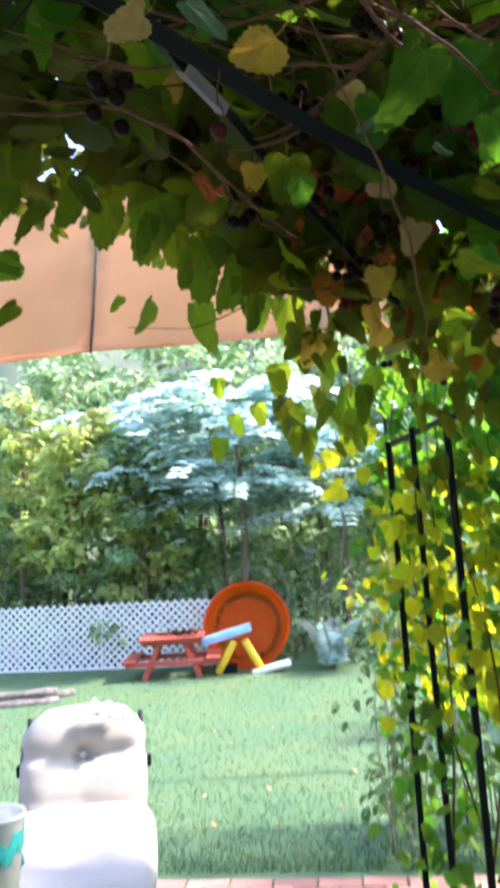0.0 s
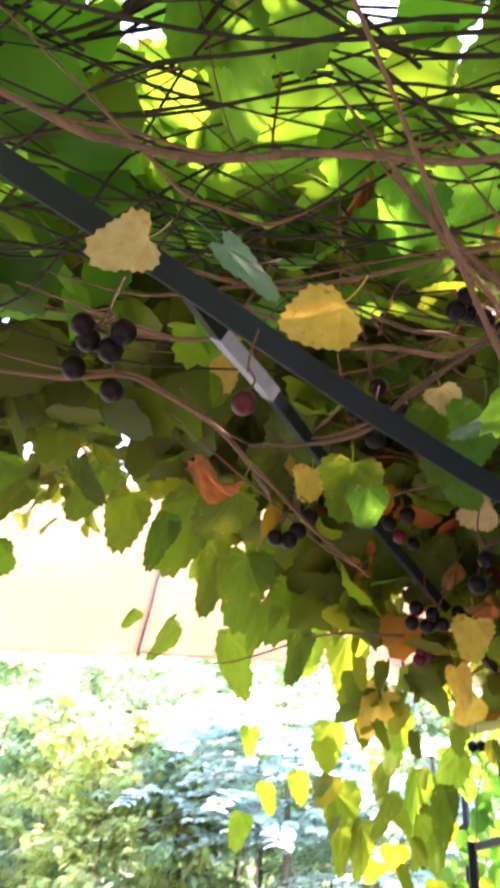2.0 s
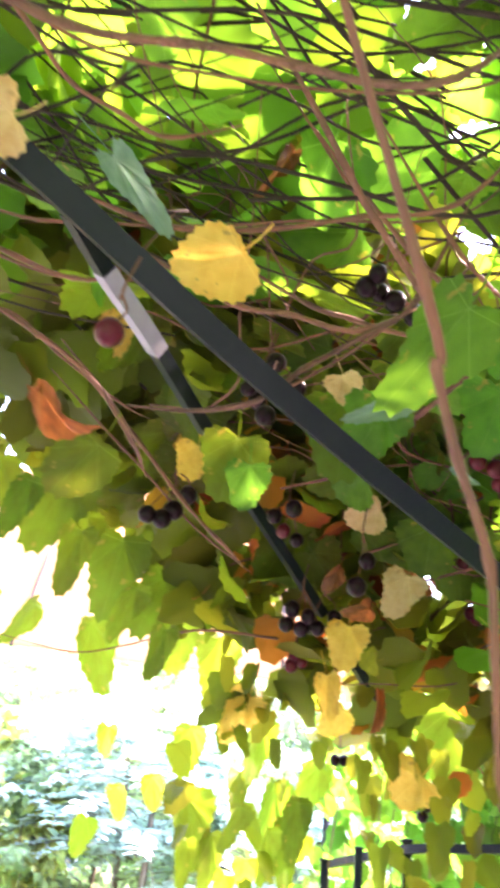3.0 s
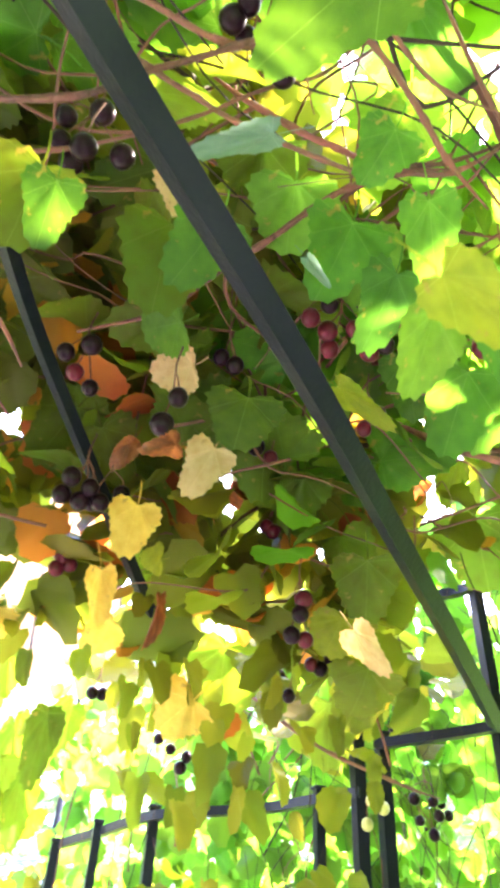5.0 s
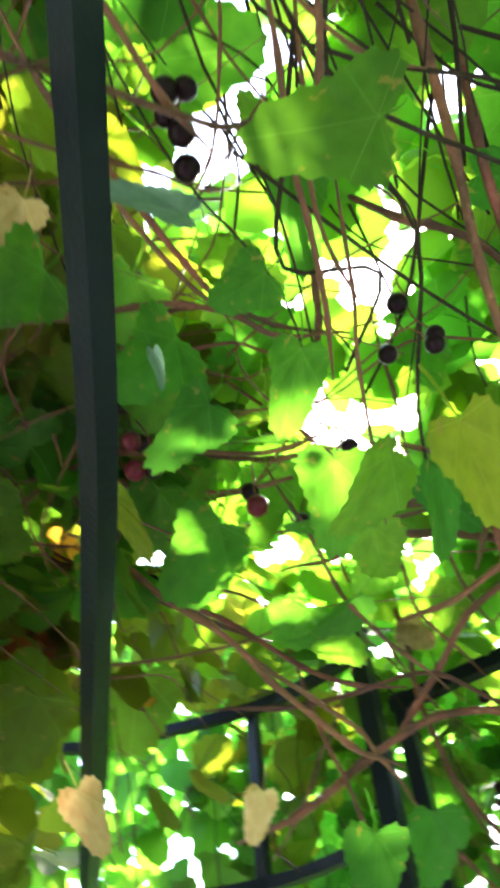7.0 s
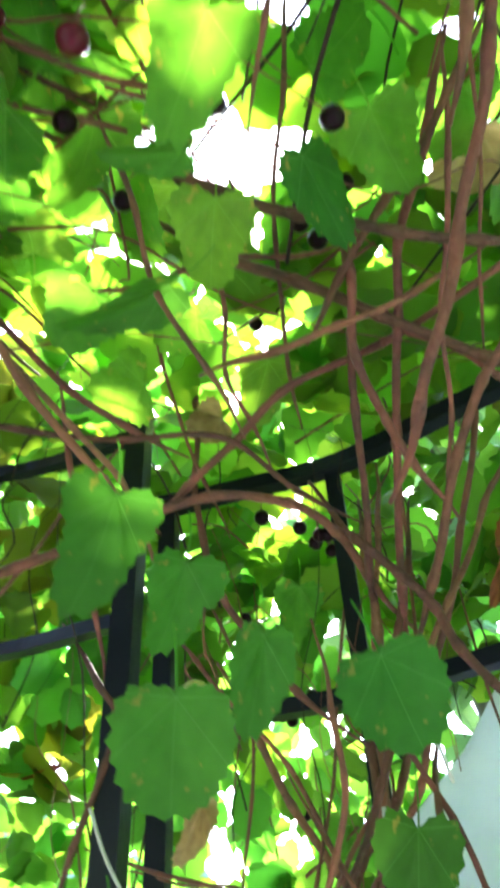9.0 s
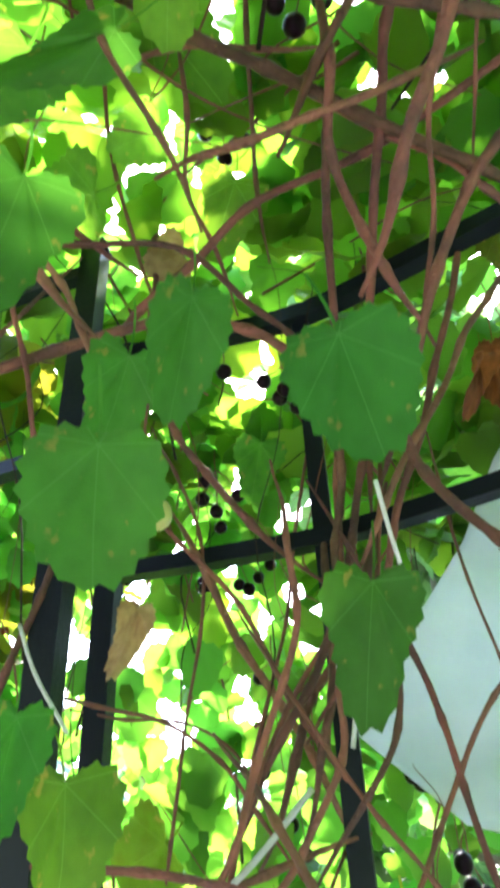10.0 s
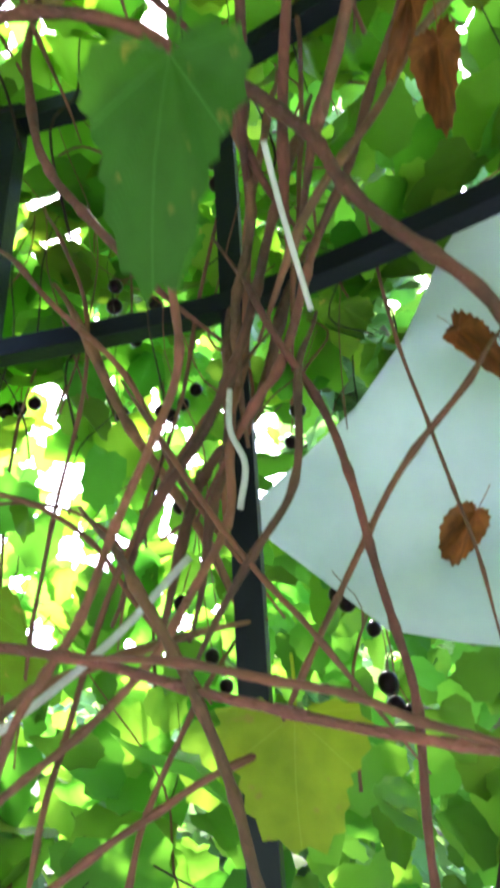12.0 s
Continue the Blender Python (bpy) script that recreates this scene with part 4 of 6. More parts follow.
grow_canes([
    (0.004, [(1.22, 0.792, 1.791), (1.22, 0.806, 1.723), (1.22, 0.834, 1.679)]),
    (0.0053, [(1.21, 0.638, 2.15), (1.21, 0.677, 2.101), (1.21, 0.736, 1.987), (1.21, 0.778, 1.917)]),
    (0.0056, [(1.24, 0.816, 2.062), (1.24, 0.818, 1.982), (1.24, 0.832, 1.9), (1.24, 0.832, 1.858)]),
    (0.0056, [(1.24, 0.777, 2.047), (1.24, 0.797, 1.978), (1.24, 0.818, 1.898), (1.24, 0.841, 1.826), (1.24, 0.893, 1.731)]),
    (0.0043, [(1.2, 1.074, 1.644), (1.2, 0.998, 1.635), (1.2, 0.939, 1.622), (1.2, 0.875, 1.604), (1.2, 0.815, 1.588), (1.2, 0.73, 1.564)]),
])
grow_canes([
    (0.0028, [(1.28, 1.074, 1.778), (1.28, 1.01, 1.756), (1.28, 0.959, 1.722), (1.28, 0.927, 1.679)]),
    (0.0048, [(1.25, 1.009, 1.591), (1.25, 0.968, 1.621), (1.25, 0.913, 1.636)]),
    (0.0077, [(1.085, 1.17, 2.035), (1.106, 1.077, 2.08), (1.123, 0.972, 2.112), (1.15, 0.887, 2.103), (1.18, 0.846, 2.071), (1.21, 0.818, 2.028)]),
    (0.0084, [(0.928, 0.894, 2.264), (0.966, 0.829, 2.248), (1.011, 0.749, 2.216), (1.054, 0.656, 2.165)]),
    (0.0065, [(1.126, 0.993, 2.131), (1.112, 0.938, 2.164), (1.084, 0.867, 2.205), (1.057, 0.751, 2.23), (0.997, 0.61, 2.249)]),
])
grow_canes([
    (0.0045, [(0.921, 1.098, 2.148), (0.984, 1.069, 2.116), (1.036, 1.041, 2.083), (1.065, 1.033, 2.055)]),
    (0.0046, [(0.975, 1.122, 2.12), (1.022, 1.029, 2.131), (1.063, 0.925, 2.131), (1.111, 0.868, 2.091)]),
    (0.0061, [(0.958, 0.777, 2.254), (1.019, 0.781, 2.211), (1.083, 0.792, 2.156), (1.185, 0.812, 2.032)]),
    (0.0068, [(0.873, 0.678, 2.3), (0.958, 0.721, 2.261), (1.027, 0.733, 2.214), (1.11, 0.758, 2.141), (1.214, 0.781, 2.004)]),
    (0.0037, [(0.867, 0.669, 2.246), (0.977, 0.689, 2.183), (1.07, 0.709, 2.105)]),
])
grow_canes([
    (0.0026, [(0.814, 0.64, 2.262), (0.9, 0.647, 2.223), (0.979, 0.656, 2.174)]),
    (0.006, [(0.964, 0.781, 2.226), (0.907, 0.733, 2.257), (0.865, 0.683, 2.272), (0.836, 0.661, 2.28)]),
    (0.0036, [(0.821, 0.797, 2.384), (0.96, 0.847, 2.32), (1.076, 0.857, 2.239)]),
    (0.0032, [(0.972, 0.997, 2.345), (1.067, 1.013, 2.277), (1.12, 1.009, 2.235), (1.182, 0.992, 2.177)]),
    (0.0036, [(1.008, 0.919, 2.282), (1.069, 0.929, 2.234), (1.11, 0.918, 2.2)]),
])
grow_canes([
    (0.0069, [(1.011, 0.637, 2.143), (1.041, 0.666, 2.124), (1.092, 0.702, 2.079), (1.164, 0.753, 1.988)]),
    (0.0048, [(0.957, 0.988, 2.297), (0.96, 0.927, 2.309), (0.977, 0.839, 2.311)]),
    (0.004, [(1.037, 1.095, 2.126), (1.091, 1.099, 2.067), (1.142, 1.101, 1.997)]),
    (0.0036, [(1.115, 1.185, 2.057), (1.102, 1.137, 2.112), (1.097, 1.112, 2.134)]),
    (0.0057, [(1.028, 0.728, 2.213), (1.049, 0.678, 2.188), (1.075, 0.647, 2.157)]),
])
grow_canes([
    (0.006, [(1.296, 0.971, 1.903), (1.321, 0.943, 1.844), (1.342, 0.91, 1.783), (1.354, 0.884, 1.729)]),
    (0.0062, [(1.27, 0.805, 1.886), (1.288, 0.832, 1.824), (1.297, 0.877, 1.771), (1.303, 0.899, 1.72)]),
    (0.0071, [(0.47, 0.582, 2.341), (0.561, 0.609, 2.31), (0.654, 0.635, 2.261), (0.737, 0.661, 2.199)]),
    (0.0073, [(0.561, 0.575, 2.338), (0.677, 0.611, 2.279), (0.77, 0.643, 2.208), (0.863, 0.693, 2.106), (0.927, 0.749, 1.998)]),
    (0.0057, [(0.594, 0.68, 2.332), (0.618, 0.656, 2.319), (0.652, 0.63, 2.298), (0.7, 0.612, 2.263)]),
])
grow_canes([
    (0.0046, [(0.437, 0.867, 2.293), (0.482, 0.863, 2.28), (0.53, 0.856, 2.263)]),
    (0.0037, [(0.488, 0.938, 2.274), (0.52, 0.893, 2.278), (0.544, 0.864, 2.277), (0.587, 0.833, 2.263)]),
    (0.0027, [(0.553, 0.737, 2.182), (0.6, 0.765, 2.149), (0.665, 0.796, 2.09)]),
    (0.0061, [(0.762, 1.173, 2.23), (0.835, 1.138, 2.189), (0.92, 1.09, 2.124), (0.992, 1.036, 2.054)]),
    (0.005, [(0.76, 1.23, 2.261), (0.883, 1.139, 2.22), (0.968, 1.077, 2.162), (1.011, 1.026, 2.135)]),
])
grow_canes([
    (0.0077, [(0.846, 0.881, 2.246), (0.881, 0.81, 2.229), (0.906, 0.725, 2.211), (0.926, 0.657, 2.188)]),
    (0.0036, [(0.813, 0.942, 2.181), (0.86, 0.933, 2.13), (0.907, 0.911, 2.076)]),
    (0.0061, [(0.954, 0.777, 2.226), (1.005, 0.779, 2.157), (1.043, 0.769, 2.096), (1.062, 0.755, 2.064)]),
    (0.0054, [(0.986, 0.858, 2.165), (0.984, 0.795, 2.184), (0.978, 0.718, 2.202)]),
    (0.0045, [(0.644, 1.084, 2.309), (0.71, 1.012, 2.306), (0.759, 0.933, 2.304)]),
])
grow_canes([
    (0.0042, [(0.68, 1.097, 2.278), (0.727, 1.044, 2.276), (0.775, 0.972, 2.275)]),
    (0.0048, [(0.367, 1.055, 2.2), (0.401, 1.019, 2.222), (0.437, 0.975, 2.244), (0.475, 0.925, 2.262), (0.507, 0.891, 2.269), (0.551, 0.86, 2.267), (0.595, 0.833, 2.259)]),
    (0.0038, [(0.293, 0.853, 2.284), (0.338, 0.863, 2.279), (0.379, 0.87, 2.273), (0.426, 0.872, 2.264), (0.47, 0.868, 2.256), (0.52, 0.854, 2.247)]),
    (0.0047, [(0.659, 1.092, 2.337), (0.722, 1.032, 2.342), (0.781, 0.972, 2.339)]),
    (0.0054, [(0.628, 1.162, 2.3), (0.675, 1.124, 2.306), (0.732, 1.08, 2.305), (0.777, 1.034, 2.307)]),
])
grow_canes([
    (0.0051, [(0.733, 1.273, 2.286), (0.81, 1.229, 2.276), (0.883, 1.189, 2.252), (0.926, 1.161, 2.236)]),
    (0.0045, [(0.394, 1.368, 2.239), (0.46, 1.349, 2.249), (0.562, 1.309, 2.261), (0.647, 1.267, 2.266)]),
    (0.004, [(0.525, 1.481, 2.128), (0.557, 1.439, 2.181), (0.619, 1.379, 2.233)]),
    (0.0037, [(0.513, 1.548, 2.117), (0.611, 1.521, 2.118), (0.712, 1.476, 2.126)]),
    (0.0041, [(0.734, 1.646, 1.995), (0.822, 1.623, 1.942), (0.9, 1.591, 1.909)]),
])
grow_canes([
    (0.0033, [(0.798, 1.222, 2.366), (0.806, 1.167, 2.403), (0.797, 1.099, 2.454)]),
    (0.0054, [(0.542, 0.752, 2.358), (0.587, 0.776, 2.336), (0.638, 0.808, 2.305)]),
    (0.0037, [(0.311, 0.612, 2.174), (0.34, 0.638, 2.15), (0.379, 0.667, 2.116)]),
    (0.003, [(0.161, 0.673, 2.167), (0.247, 0.674, 2.177), (0.325, 0.661, 2.185), (0.399, 0.639, 2.189)]),
    (0.0037, [(0.24, 0.805, 2.094), (0.294, 0.782, 2.124), (0.345, 0.757, 2.147), (0.384, 0.73, 2.166)]),
])
grow_canes([
    (0.0037, [(0.221, 0.746, 2.162), (0.27, 0.752, 2.158), (0.334, 0.756, 2.149)]),
    (0.0031, [(0.014, 0.737, 2.182), (0.068, 0.758, 2.185), (0.107, 0.756, 2.2)]),
    (0.0033, [(-0.049, 0.728, 2.106), (0.008, 0.744, 2.126), (0.049, 0.77, 2.118), (0.104, 0.805, 2.098), (0.139, 0.836, 2.066)]),
    (0.0038, [(0.068, 0.449, 2.087), (0.097, 0.465, 2.092), (0.139, 0.482, 2.098), (0.199, 0.495, 2.103), (0.264, 0.503, 2.105), (0.361, 0.496, 2.098)]),
    (0.0021, [(0.097, 0.499, 2.133), (0.124, 0.532, 2.123), (0.155, 0.549, 2.121), (0.187, 0.562, 2.119)]),
])
grow_canes([
    (0.003, [(0.131, 0.903, 2.11), (0.178, 0.937, 2.067), (0.224, 0.959, 2.032)]),
    (0.0034, [(0.368, 0.686, 2.183), (0.41, 0.709, 2.16), (0.459, 0.724, 2.135), (0.49, 0.737, 2.111), (0.512, 0.749, 2.09)]),
    (0.0026, [(0.408, 0.687, 2.201), (0.437, 0.708, 2.179), (0.468, 0.721, 2.161), (0.502, 0.728, 2.143)]),
])
tie_twine([
    (0.0018, [(1.078, 0.79, 1.863), (1.107, 0.785, 1.836), (1.143, 0.776, 1.796)]),
    (0.0022, [(1.23, 0.84, 1.804), (1.23, 0.841, 1.772), (1.23, 0.832, 1.745), (1.23, 0.837, 1.714)]),
    (0.0016, [(1.12, 1.078, 1.803), (1.12, 1.059, 1.762), (1.12, 1.029, 1.718)]),
    (0.0026, [(1.24, 0.995, 1.59), (1.24, 0.957, 1.615), (1.24, 0.919, 1.644), (1.24, 0.873, 1.689)]),
])


hang_leaves(SIDE_DEEP, M_DEEP, "large deep green leaf", 1, SEAT)
hang_leaves(SIDE_LEAF, M_LEAF, "large green leaf", 2, SEAT)
hang_leaves(SIDE_YG, M_YGREEN, "large yellow-green leaf", 3, SEAT)
hang_leaves(SIDE_OLIVE, M_OLIVELEAF, "large olive green leaf", 4, SEAT)
hang_leaves(SIDE_TAN, M_DRYTAN, "tan withered leaf", 5, SEAT)
hang_leaves(SIDE_LIME, M_OLIVELEAF, "pale yellow-green leaf", 6, SEAT)
hang_leaves(SIDE_BROWN, M_BROWN, "brown dry leaf", 7, SEAT)
hang_leaves(ROOF_YG, M_YGREEN, "large yellow-green leaf", 8, MIDDLE)
hang_leaves(ROOF_LEAF, M_LEAF, "large green leaf", 9, MIDDLE)
hang_leaves(ROOF_LEAF_MORE, M_LEAF, "large green leaf", 10, MIDDLE)
hang_leaves(ROOF_SILVER, M_SILVER, "pale glossy leaf seen edge on", 11, MIDDLE)
hang_leaves(ROOF_DEEP, M_DEEP, "large deep green leaf", 12, MIDDLE)
hang_leaves(ROOF_TAN, M_TAN, "tan withered leaf", 13, MIDDLE)
hang_leaves(ROOF_OLIVE, M_OLIVELEAF, "large olive green leaf", 14, MIDDLE)
hang_leaves(FRONT_TAN, M_TAN, "tan withered leaf", 15, MIDDLE)
hang_leaves(FRONT_YELLOW, M_YELLOW, "yellow leaf", 16, MIDDLE)
hang_leaves(FRONT_BROWN, M_BROWN, "brown dry leaf", 17, MIDDLE)
hang_leaves(FRONT_YG, M_YGREEN, "large yellow-green leaf", 18, MIDDLE)
hang_leaves(FRONT_OLIVE, M_OLIVELEAF, "large olive green leaf", 19, MIDDLE)
hang_leaves(FRONT_SILVER, M_SILVER, "pale glossy leaf seen edge on", 20, MIDDLE)
grow_leaves(LIT_YELLOW_LEAVES, M_LITLEAF, "leaf coloured yellow-green as if sunlit", 3)
grow_leaves([q for q in ROOF_LEAVES if q[0] > 0.5 and q[1] > 1.2 and not in_gap(Vector(q[:3]))], M_OLIVELEAF, "large olive green leaf", 6)
grow_leaves([q for q in ROOF_LEAVES if q[0] <= 0.5 and not in_gap(Vector(q[:3]))], M_OLIVELEAF, "large olive green leaf", 6)
grow_leaves(FRINGE_LEAVES, M_OLIVELEAF, "hanging green leaf", 8, 0.72, plain=True)
grow_leaves(EDGE_LEAVES, M_OLIVELEAF, "hanging green leaf", 9, 0.5, 0.95, plain=True)
grow_bunches([
    (0, [(0.289, 0.896, 2.196), (0.265, 0.866, 2.202), (0.248, 0.911, 2.185), (0.236, 0.883, 2.206), (0.237, 0.894, 2.186)]),
    (1, [(0.592, 1.019, 2.187), (0.521, 1.017, 2.211), (0.537, 1.002, 2.223), (0.546, 1.027, 2.21), (0.568, 1.005, 2.2), (0.605, 1.006, 2.19), (0.554, 1.04, 2.197)]),
    (2, [(0.675, 1.019, 2.297)]),
    (2, [(0.655, 0.917, 2.119)]),
    (1, [(0.65, 1.11, 2.19), (0.638, 1.126, 2.174)]),
    (0, [(0.776, 1.196, 2.254), (0.792, 1.18, 2.247), (0.819, 1.167, 2.247), (0.808, 1.201, 2.234)]),
    (1, [(0.559, 1.237, 2.186), (0.537, 1.232, 2.193)]),
], 1)
grow_bunches([
    (0, [(0.448, 1.108, 2.208), (0.464, 1.105, 2.198)]),
    (2, [(0.626, 1.359, 2.168), (0.612, 1.365, 2.158), (0.604, 1.369, 2.167)]),
    (1, [(0.622, 1.276, 2.012), (0.619, 1.28, 1.995), (0.616, 1.3, 1.975), (0.634, 1.3, 1.972)]),
    (0, [(0.766, 1.549, 2.053), (0.78, 1.533, 2.056), (0.727, 1.586, 2.01), (0.712, 1.587, 2.038)]),
    (1, [(0.279, 1.112, 2.155), (0.303, 1.097, 2.161), (0.293, 1.125, 2.142), (0.312, 1.138, 2.137)]),
    (1, [(0.377, 1.24, 2.079), (0.346, 1.246, 2.064)]),
    (0, [(0.443, 1.622, 1.978), (0.427, 1.618, 1.976)]),
], 8)
grow_bunches([
    (0, [(1.193, 1.991, 1.99), (1.229, 1.963, 1.978), (1.245, 1.965, 1.957), (1.212, 1.993, 1.964), (1.235, 1.971, 1.93), (1.212, 1.994, 1.929)]),
    (0, [(1.093, 1.9, 2.088), (1.114, 1.879, 2.091)]),
    (3, [(0.919, 1.709, 1.866), (0.938, 1.686, 1.888), (0.925, 1.697, 1.901)]),
    (0, [(0.397, 0.788, 2.213), (0.346, 0.767, 2.223), (0.355, 0.755, 2.23), (0.361, 0.779, 2.23), (0.375, 0.775, 2.216)]),
    (0, [(0.621, 0.718, 2.234), (0.655, 0.703, 2.206)]),
    (0, [(0.658, 0.707, 2.199), (0.642, 0.748, 2.201)]),
    (0, [(0.783, 0.766, 2.193), (0.599, 1.019, 2.235)]),
], 15)
grow_bunches([
    (0, [(0.964, 0.798, 2.305), (0.917, 0.759, 2.323), (0.928, 0.773, 2.325), (0.952, 0.769, 2.319), (0.943, 0.813, 2.31)]),
    (1, [(0.76, 0.992, 2.269), (0.786, 0.862, 2.281)]),
    (1, [(0.844, 0.971, 2.267), (0.839, 0.909, 2.276)]),
    (0, [(1.227, 1.053, 2.466), (1.223, 0.997, 2.477), (1.219, 1.032, 2.479), (1.257, 1.053, 2.45), (1.251, 1.013, 2.451)]),
    (0, [(1.143, 0.928, 2.493), (1.155, 0.933, 2.477), (1.189, 0.915, 2.463), (1.154, 0.891, 2.498), (1.173, 0.884, 2.471)]),
    (0, [(1.523, 1.034, 2.138), (1.532, 1.015, 2.119), (1.55, 1.013, 2.101), (1.537, 0.983, 2.144), (1.505, 1.027, 2.156)]),
    (0, [(1.665, 1.067, 2.057), (1.671, 1.05, 2.038), (1.675, 1.013, 2.062), (1.681, 0.982, 2.073), (1.675, 0.997, 2.052), (1.67, 0.96, 2.088)]),
], 22)
grow_bunches([
    (0, [(1.361, 0.961, 2.238)]),
    (0, [(1.373, 0.888, 2.187), (1.363, 0.868, 2.191), (1.356, 0.906, 2.205), (1.388, 0.868, 2.179), (1.362, 0.88, 2.191)]),
    (0, [(1.623, 0.742, 1.632), (1.616, 0.747, 1.656), (1.623, 0.727, 1.624)]),
    (0, [(1.619, 1.181, 2.069), (1.61, 1.197, 2.057), (1.609, 1.217, 2.055)]),
    (0, [(1.727, 1.067, 2.071), (1.704, 1.082, 2.087), (1.728, 0.992, 2.103)]),
    (0, [(1.633, 0.815, 2.011), (1.647, 0.828, 1.972), (1.622, 0.79, 2.031)]),
    (0, [(1.684, 0.989, 1.914), (1.71, 0.995, 1.789), (1.732, 0.961, 1.722), (1.745, 0.946, 1.686)]),
], 29)
grow_bunches([
    (3, [(1.005, 0.948, 1.84), (1.017, 0.935, 1.824)]),
    (0, [(1.799, 0.739, 1.675), (1.781, 0.751, 1.749)]),
    (0, [(1.608, 0.789, 1.753), (1.591, 0.8, 1.797), (1.61, 0.78, 1.743)]),
    (0, [(0.052, 0.642, 2.024), (0.028, 0.616, 2.027), (0.035, 0.599, 2.057), (0.035, 0.613, 2.054), (0.066, 0.609, 2.057), (0.053, 0.62, 2.048)]),
    (0, [(0.157, 0.991, 2.066), (0.141, 0.983, 2.065), (0.182, 0.98, 2.093), (0.167, 0.993, 2.079)]),
    (0, [(0.393, 1.043, 2.071), (0.383, 1.052, 2.041)]),
], 36)
grow_bunches([
    (0, [(0.317, 1.222, 2.076), (0.34, 1.225, 2.069), (0.332, 1.236, 2.055), (0.311, 1.234, 2.058), (0.354, 1.233, 2.057)]),
    (0, [(1.084, 1.829, 1.946), (1.114, 1.811, 1.941), (1.123, 1.81, 1.918), (1.094, 1.832, 1.91), (1.116, 1.823, 1.887)]),
    (1, [(0.682, 1.472, 1.966), (0.705, 1.444, 2.005), (0.729, 1.43, 2.01), (0.718, 1.441, 2.0)]),
    (2, [(0.332, 1.419, 2.083), (0.346, 1.424, 2.073), (0.329, 1.428, 2.067)]),
    (0, [(0.576, 1.81, 1.981), (0.598, 1.809, 1.966), (0.627, 1.805, 1.956), (0.619, 1.812, 1.939)]),
], 57)
grow_bunches([
    (2, [(0.169, 0.62, 1.992)]),
    (0, [(0.262, 0.851, 2.118)]),
], 43)

# tangle of thin dark twigs under the roof
b = bmesh.new()
tw = random.Random(8)
for i in range(170):
    x, y = tw.uniform(-0.9, 0.5), tw.uniform(0.2, 0.8)
    if i % 6 == 0:
        x, y = tw.gauss(-0.1, 0.12), tw.gauss(0.52, 0.07)
    z = 2.26 + tw.uniform(-0.02, 0.22)
    a = tw.gauss(0, 0.38)
    length = tw.uniform(0.3, 0.9)
    pts = [Vector((x + length * k / 4 * math.cos(a), y + length * k / 4 * math.sin(a) + tw.gauss(0, 0.026), z + tw.gauss(0, 0.022))) for k in range(5)]
    if all(clear(q, 0.45) for q in pts):
        tube(b, smooth_path(pts, 4), tw.uniform(0.0008, 0.0026), 5)
twigs = part("twig_tangle", b, M_TWIG, vine, "tangle of thin dark twigs under the roof")
tagged(twigs, kind="stuff")
b = bmesh.new()
for i in range(185):
    x, y = tw.uniform(-0.6, 1.5), tw.uniform(0.3, 1.1)
    if i >= 95:
        x, y = tw.uniform(0.25, 0.9), tw.uniform(0.85, 1.35)
    p = Vector((x, y, roof(x, y) + tw.uniform(-0.05 if i < 95 else -0.07, 0.3 if i < 95 else 0.08)))
    way = Vector((tw.gauss(0, 1), tw.gauss(0, 1), tw.gauss(0, 0.35 if i < 95 else 0.1))).normalized() * tw.uniform(0.2, 0.55)
    pts = [p + way * (k / 4) + Vector((tw.gauss(0, 0.02), tw.gauss(0, 0.02), tw.gauss(0, 0.015))) for k in range(5)]
    if all(clear(q, 0.62) for q in pts):
        thick = tw.uniform(0.001, 0.0026)
        tube(b, smooth_path(pts, 4), [thick * (1.1 - 0.05 * k) for k in range(17)], 5)
for i in range(120):
    s = tw.uniform(1.0, 5.9)
    p = WALL[int(s)].lerp(WALL[int(s) + 1], s % 1)
    p = Vector((p.x + tw.gauss(-0.02, 0.1), p.y + tw.gauss(-0.02, 0.1), tw.uniform(1.2, 2.4)))
    way = Vector((tw.gauss(0, 0.35), tw.gauss(0, 0.35), 1)).normalized() * tw.uniform(0.2, 0.6)
    pts = [p + way * (k / 4) + Vector((tw.gauss(0, 0.02), tw.gauss(0, 0.02), 0)) for k in range(5)]
    if all(clear(q, 0.5) for q in pts):
        thick = tw.uniform(0.0007, 0.0022)
        tube(b, smooth_path(pts, 4), [thick * (1.1 - 0.05 * k) for k in range(17)], 5)
tagged(part("shoot_tangle", b, M_SHOOT, vine, "thin reddish brown shoots between the leaves"), kind="stuff")
b = bmesh.new()
for i in range(195):
    s = tw.uniform(1.2, 5.6)
    p = WALL[int(s)].lerp(WALL[int(s) + 1], s % 1)
    p = Vector((p.x + tw.gauss(-0.08, 0.14), p.y + tw.gauss(-0.05, 0.12), tw.uniform(1.2, 2.3)))
    if p.y < 0.95 and p.z > 1.3 and tw.random() < 0.65:
        continue
    way = Vector((tw.gauss(0, 0.3), tw.gauss(0, 0.3), 1)).normalized() * tw.uniform(0.2, 0.7)
    pts = [p + way * (k / 5) + Vector((tw.gauss(0, 0.016), tw.gauss(0, 0.016), 0)) for k in range(6)]
    if all(clear(q, 0.55) for q in pts):
        thick = tw.uniform(0.0006, 0.0017)
        tube(b, smooth_path(pts, 4), [thick * (1.1 - 0.04 * k) for k in range(21)], 5)
tagged(part("twig_tangle", b, M_TWIG, vine, "thin dark twigs in the vine's side"), kind="stuff")
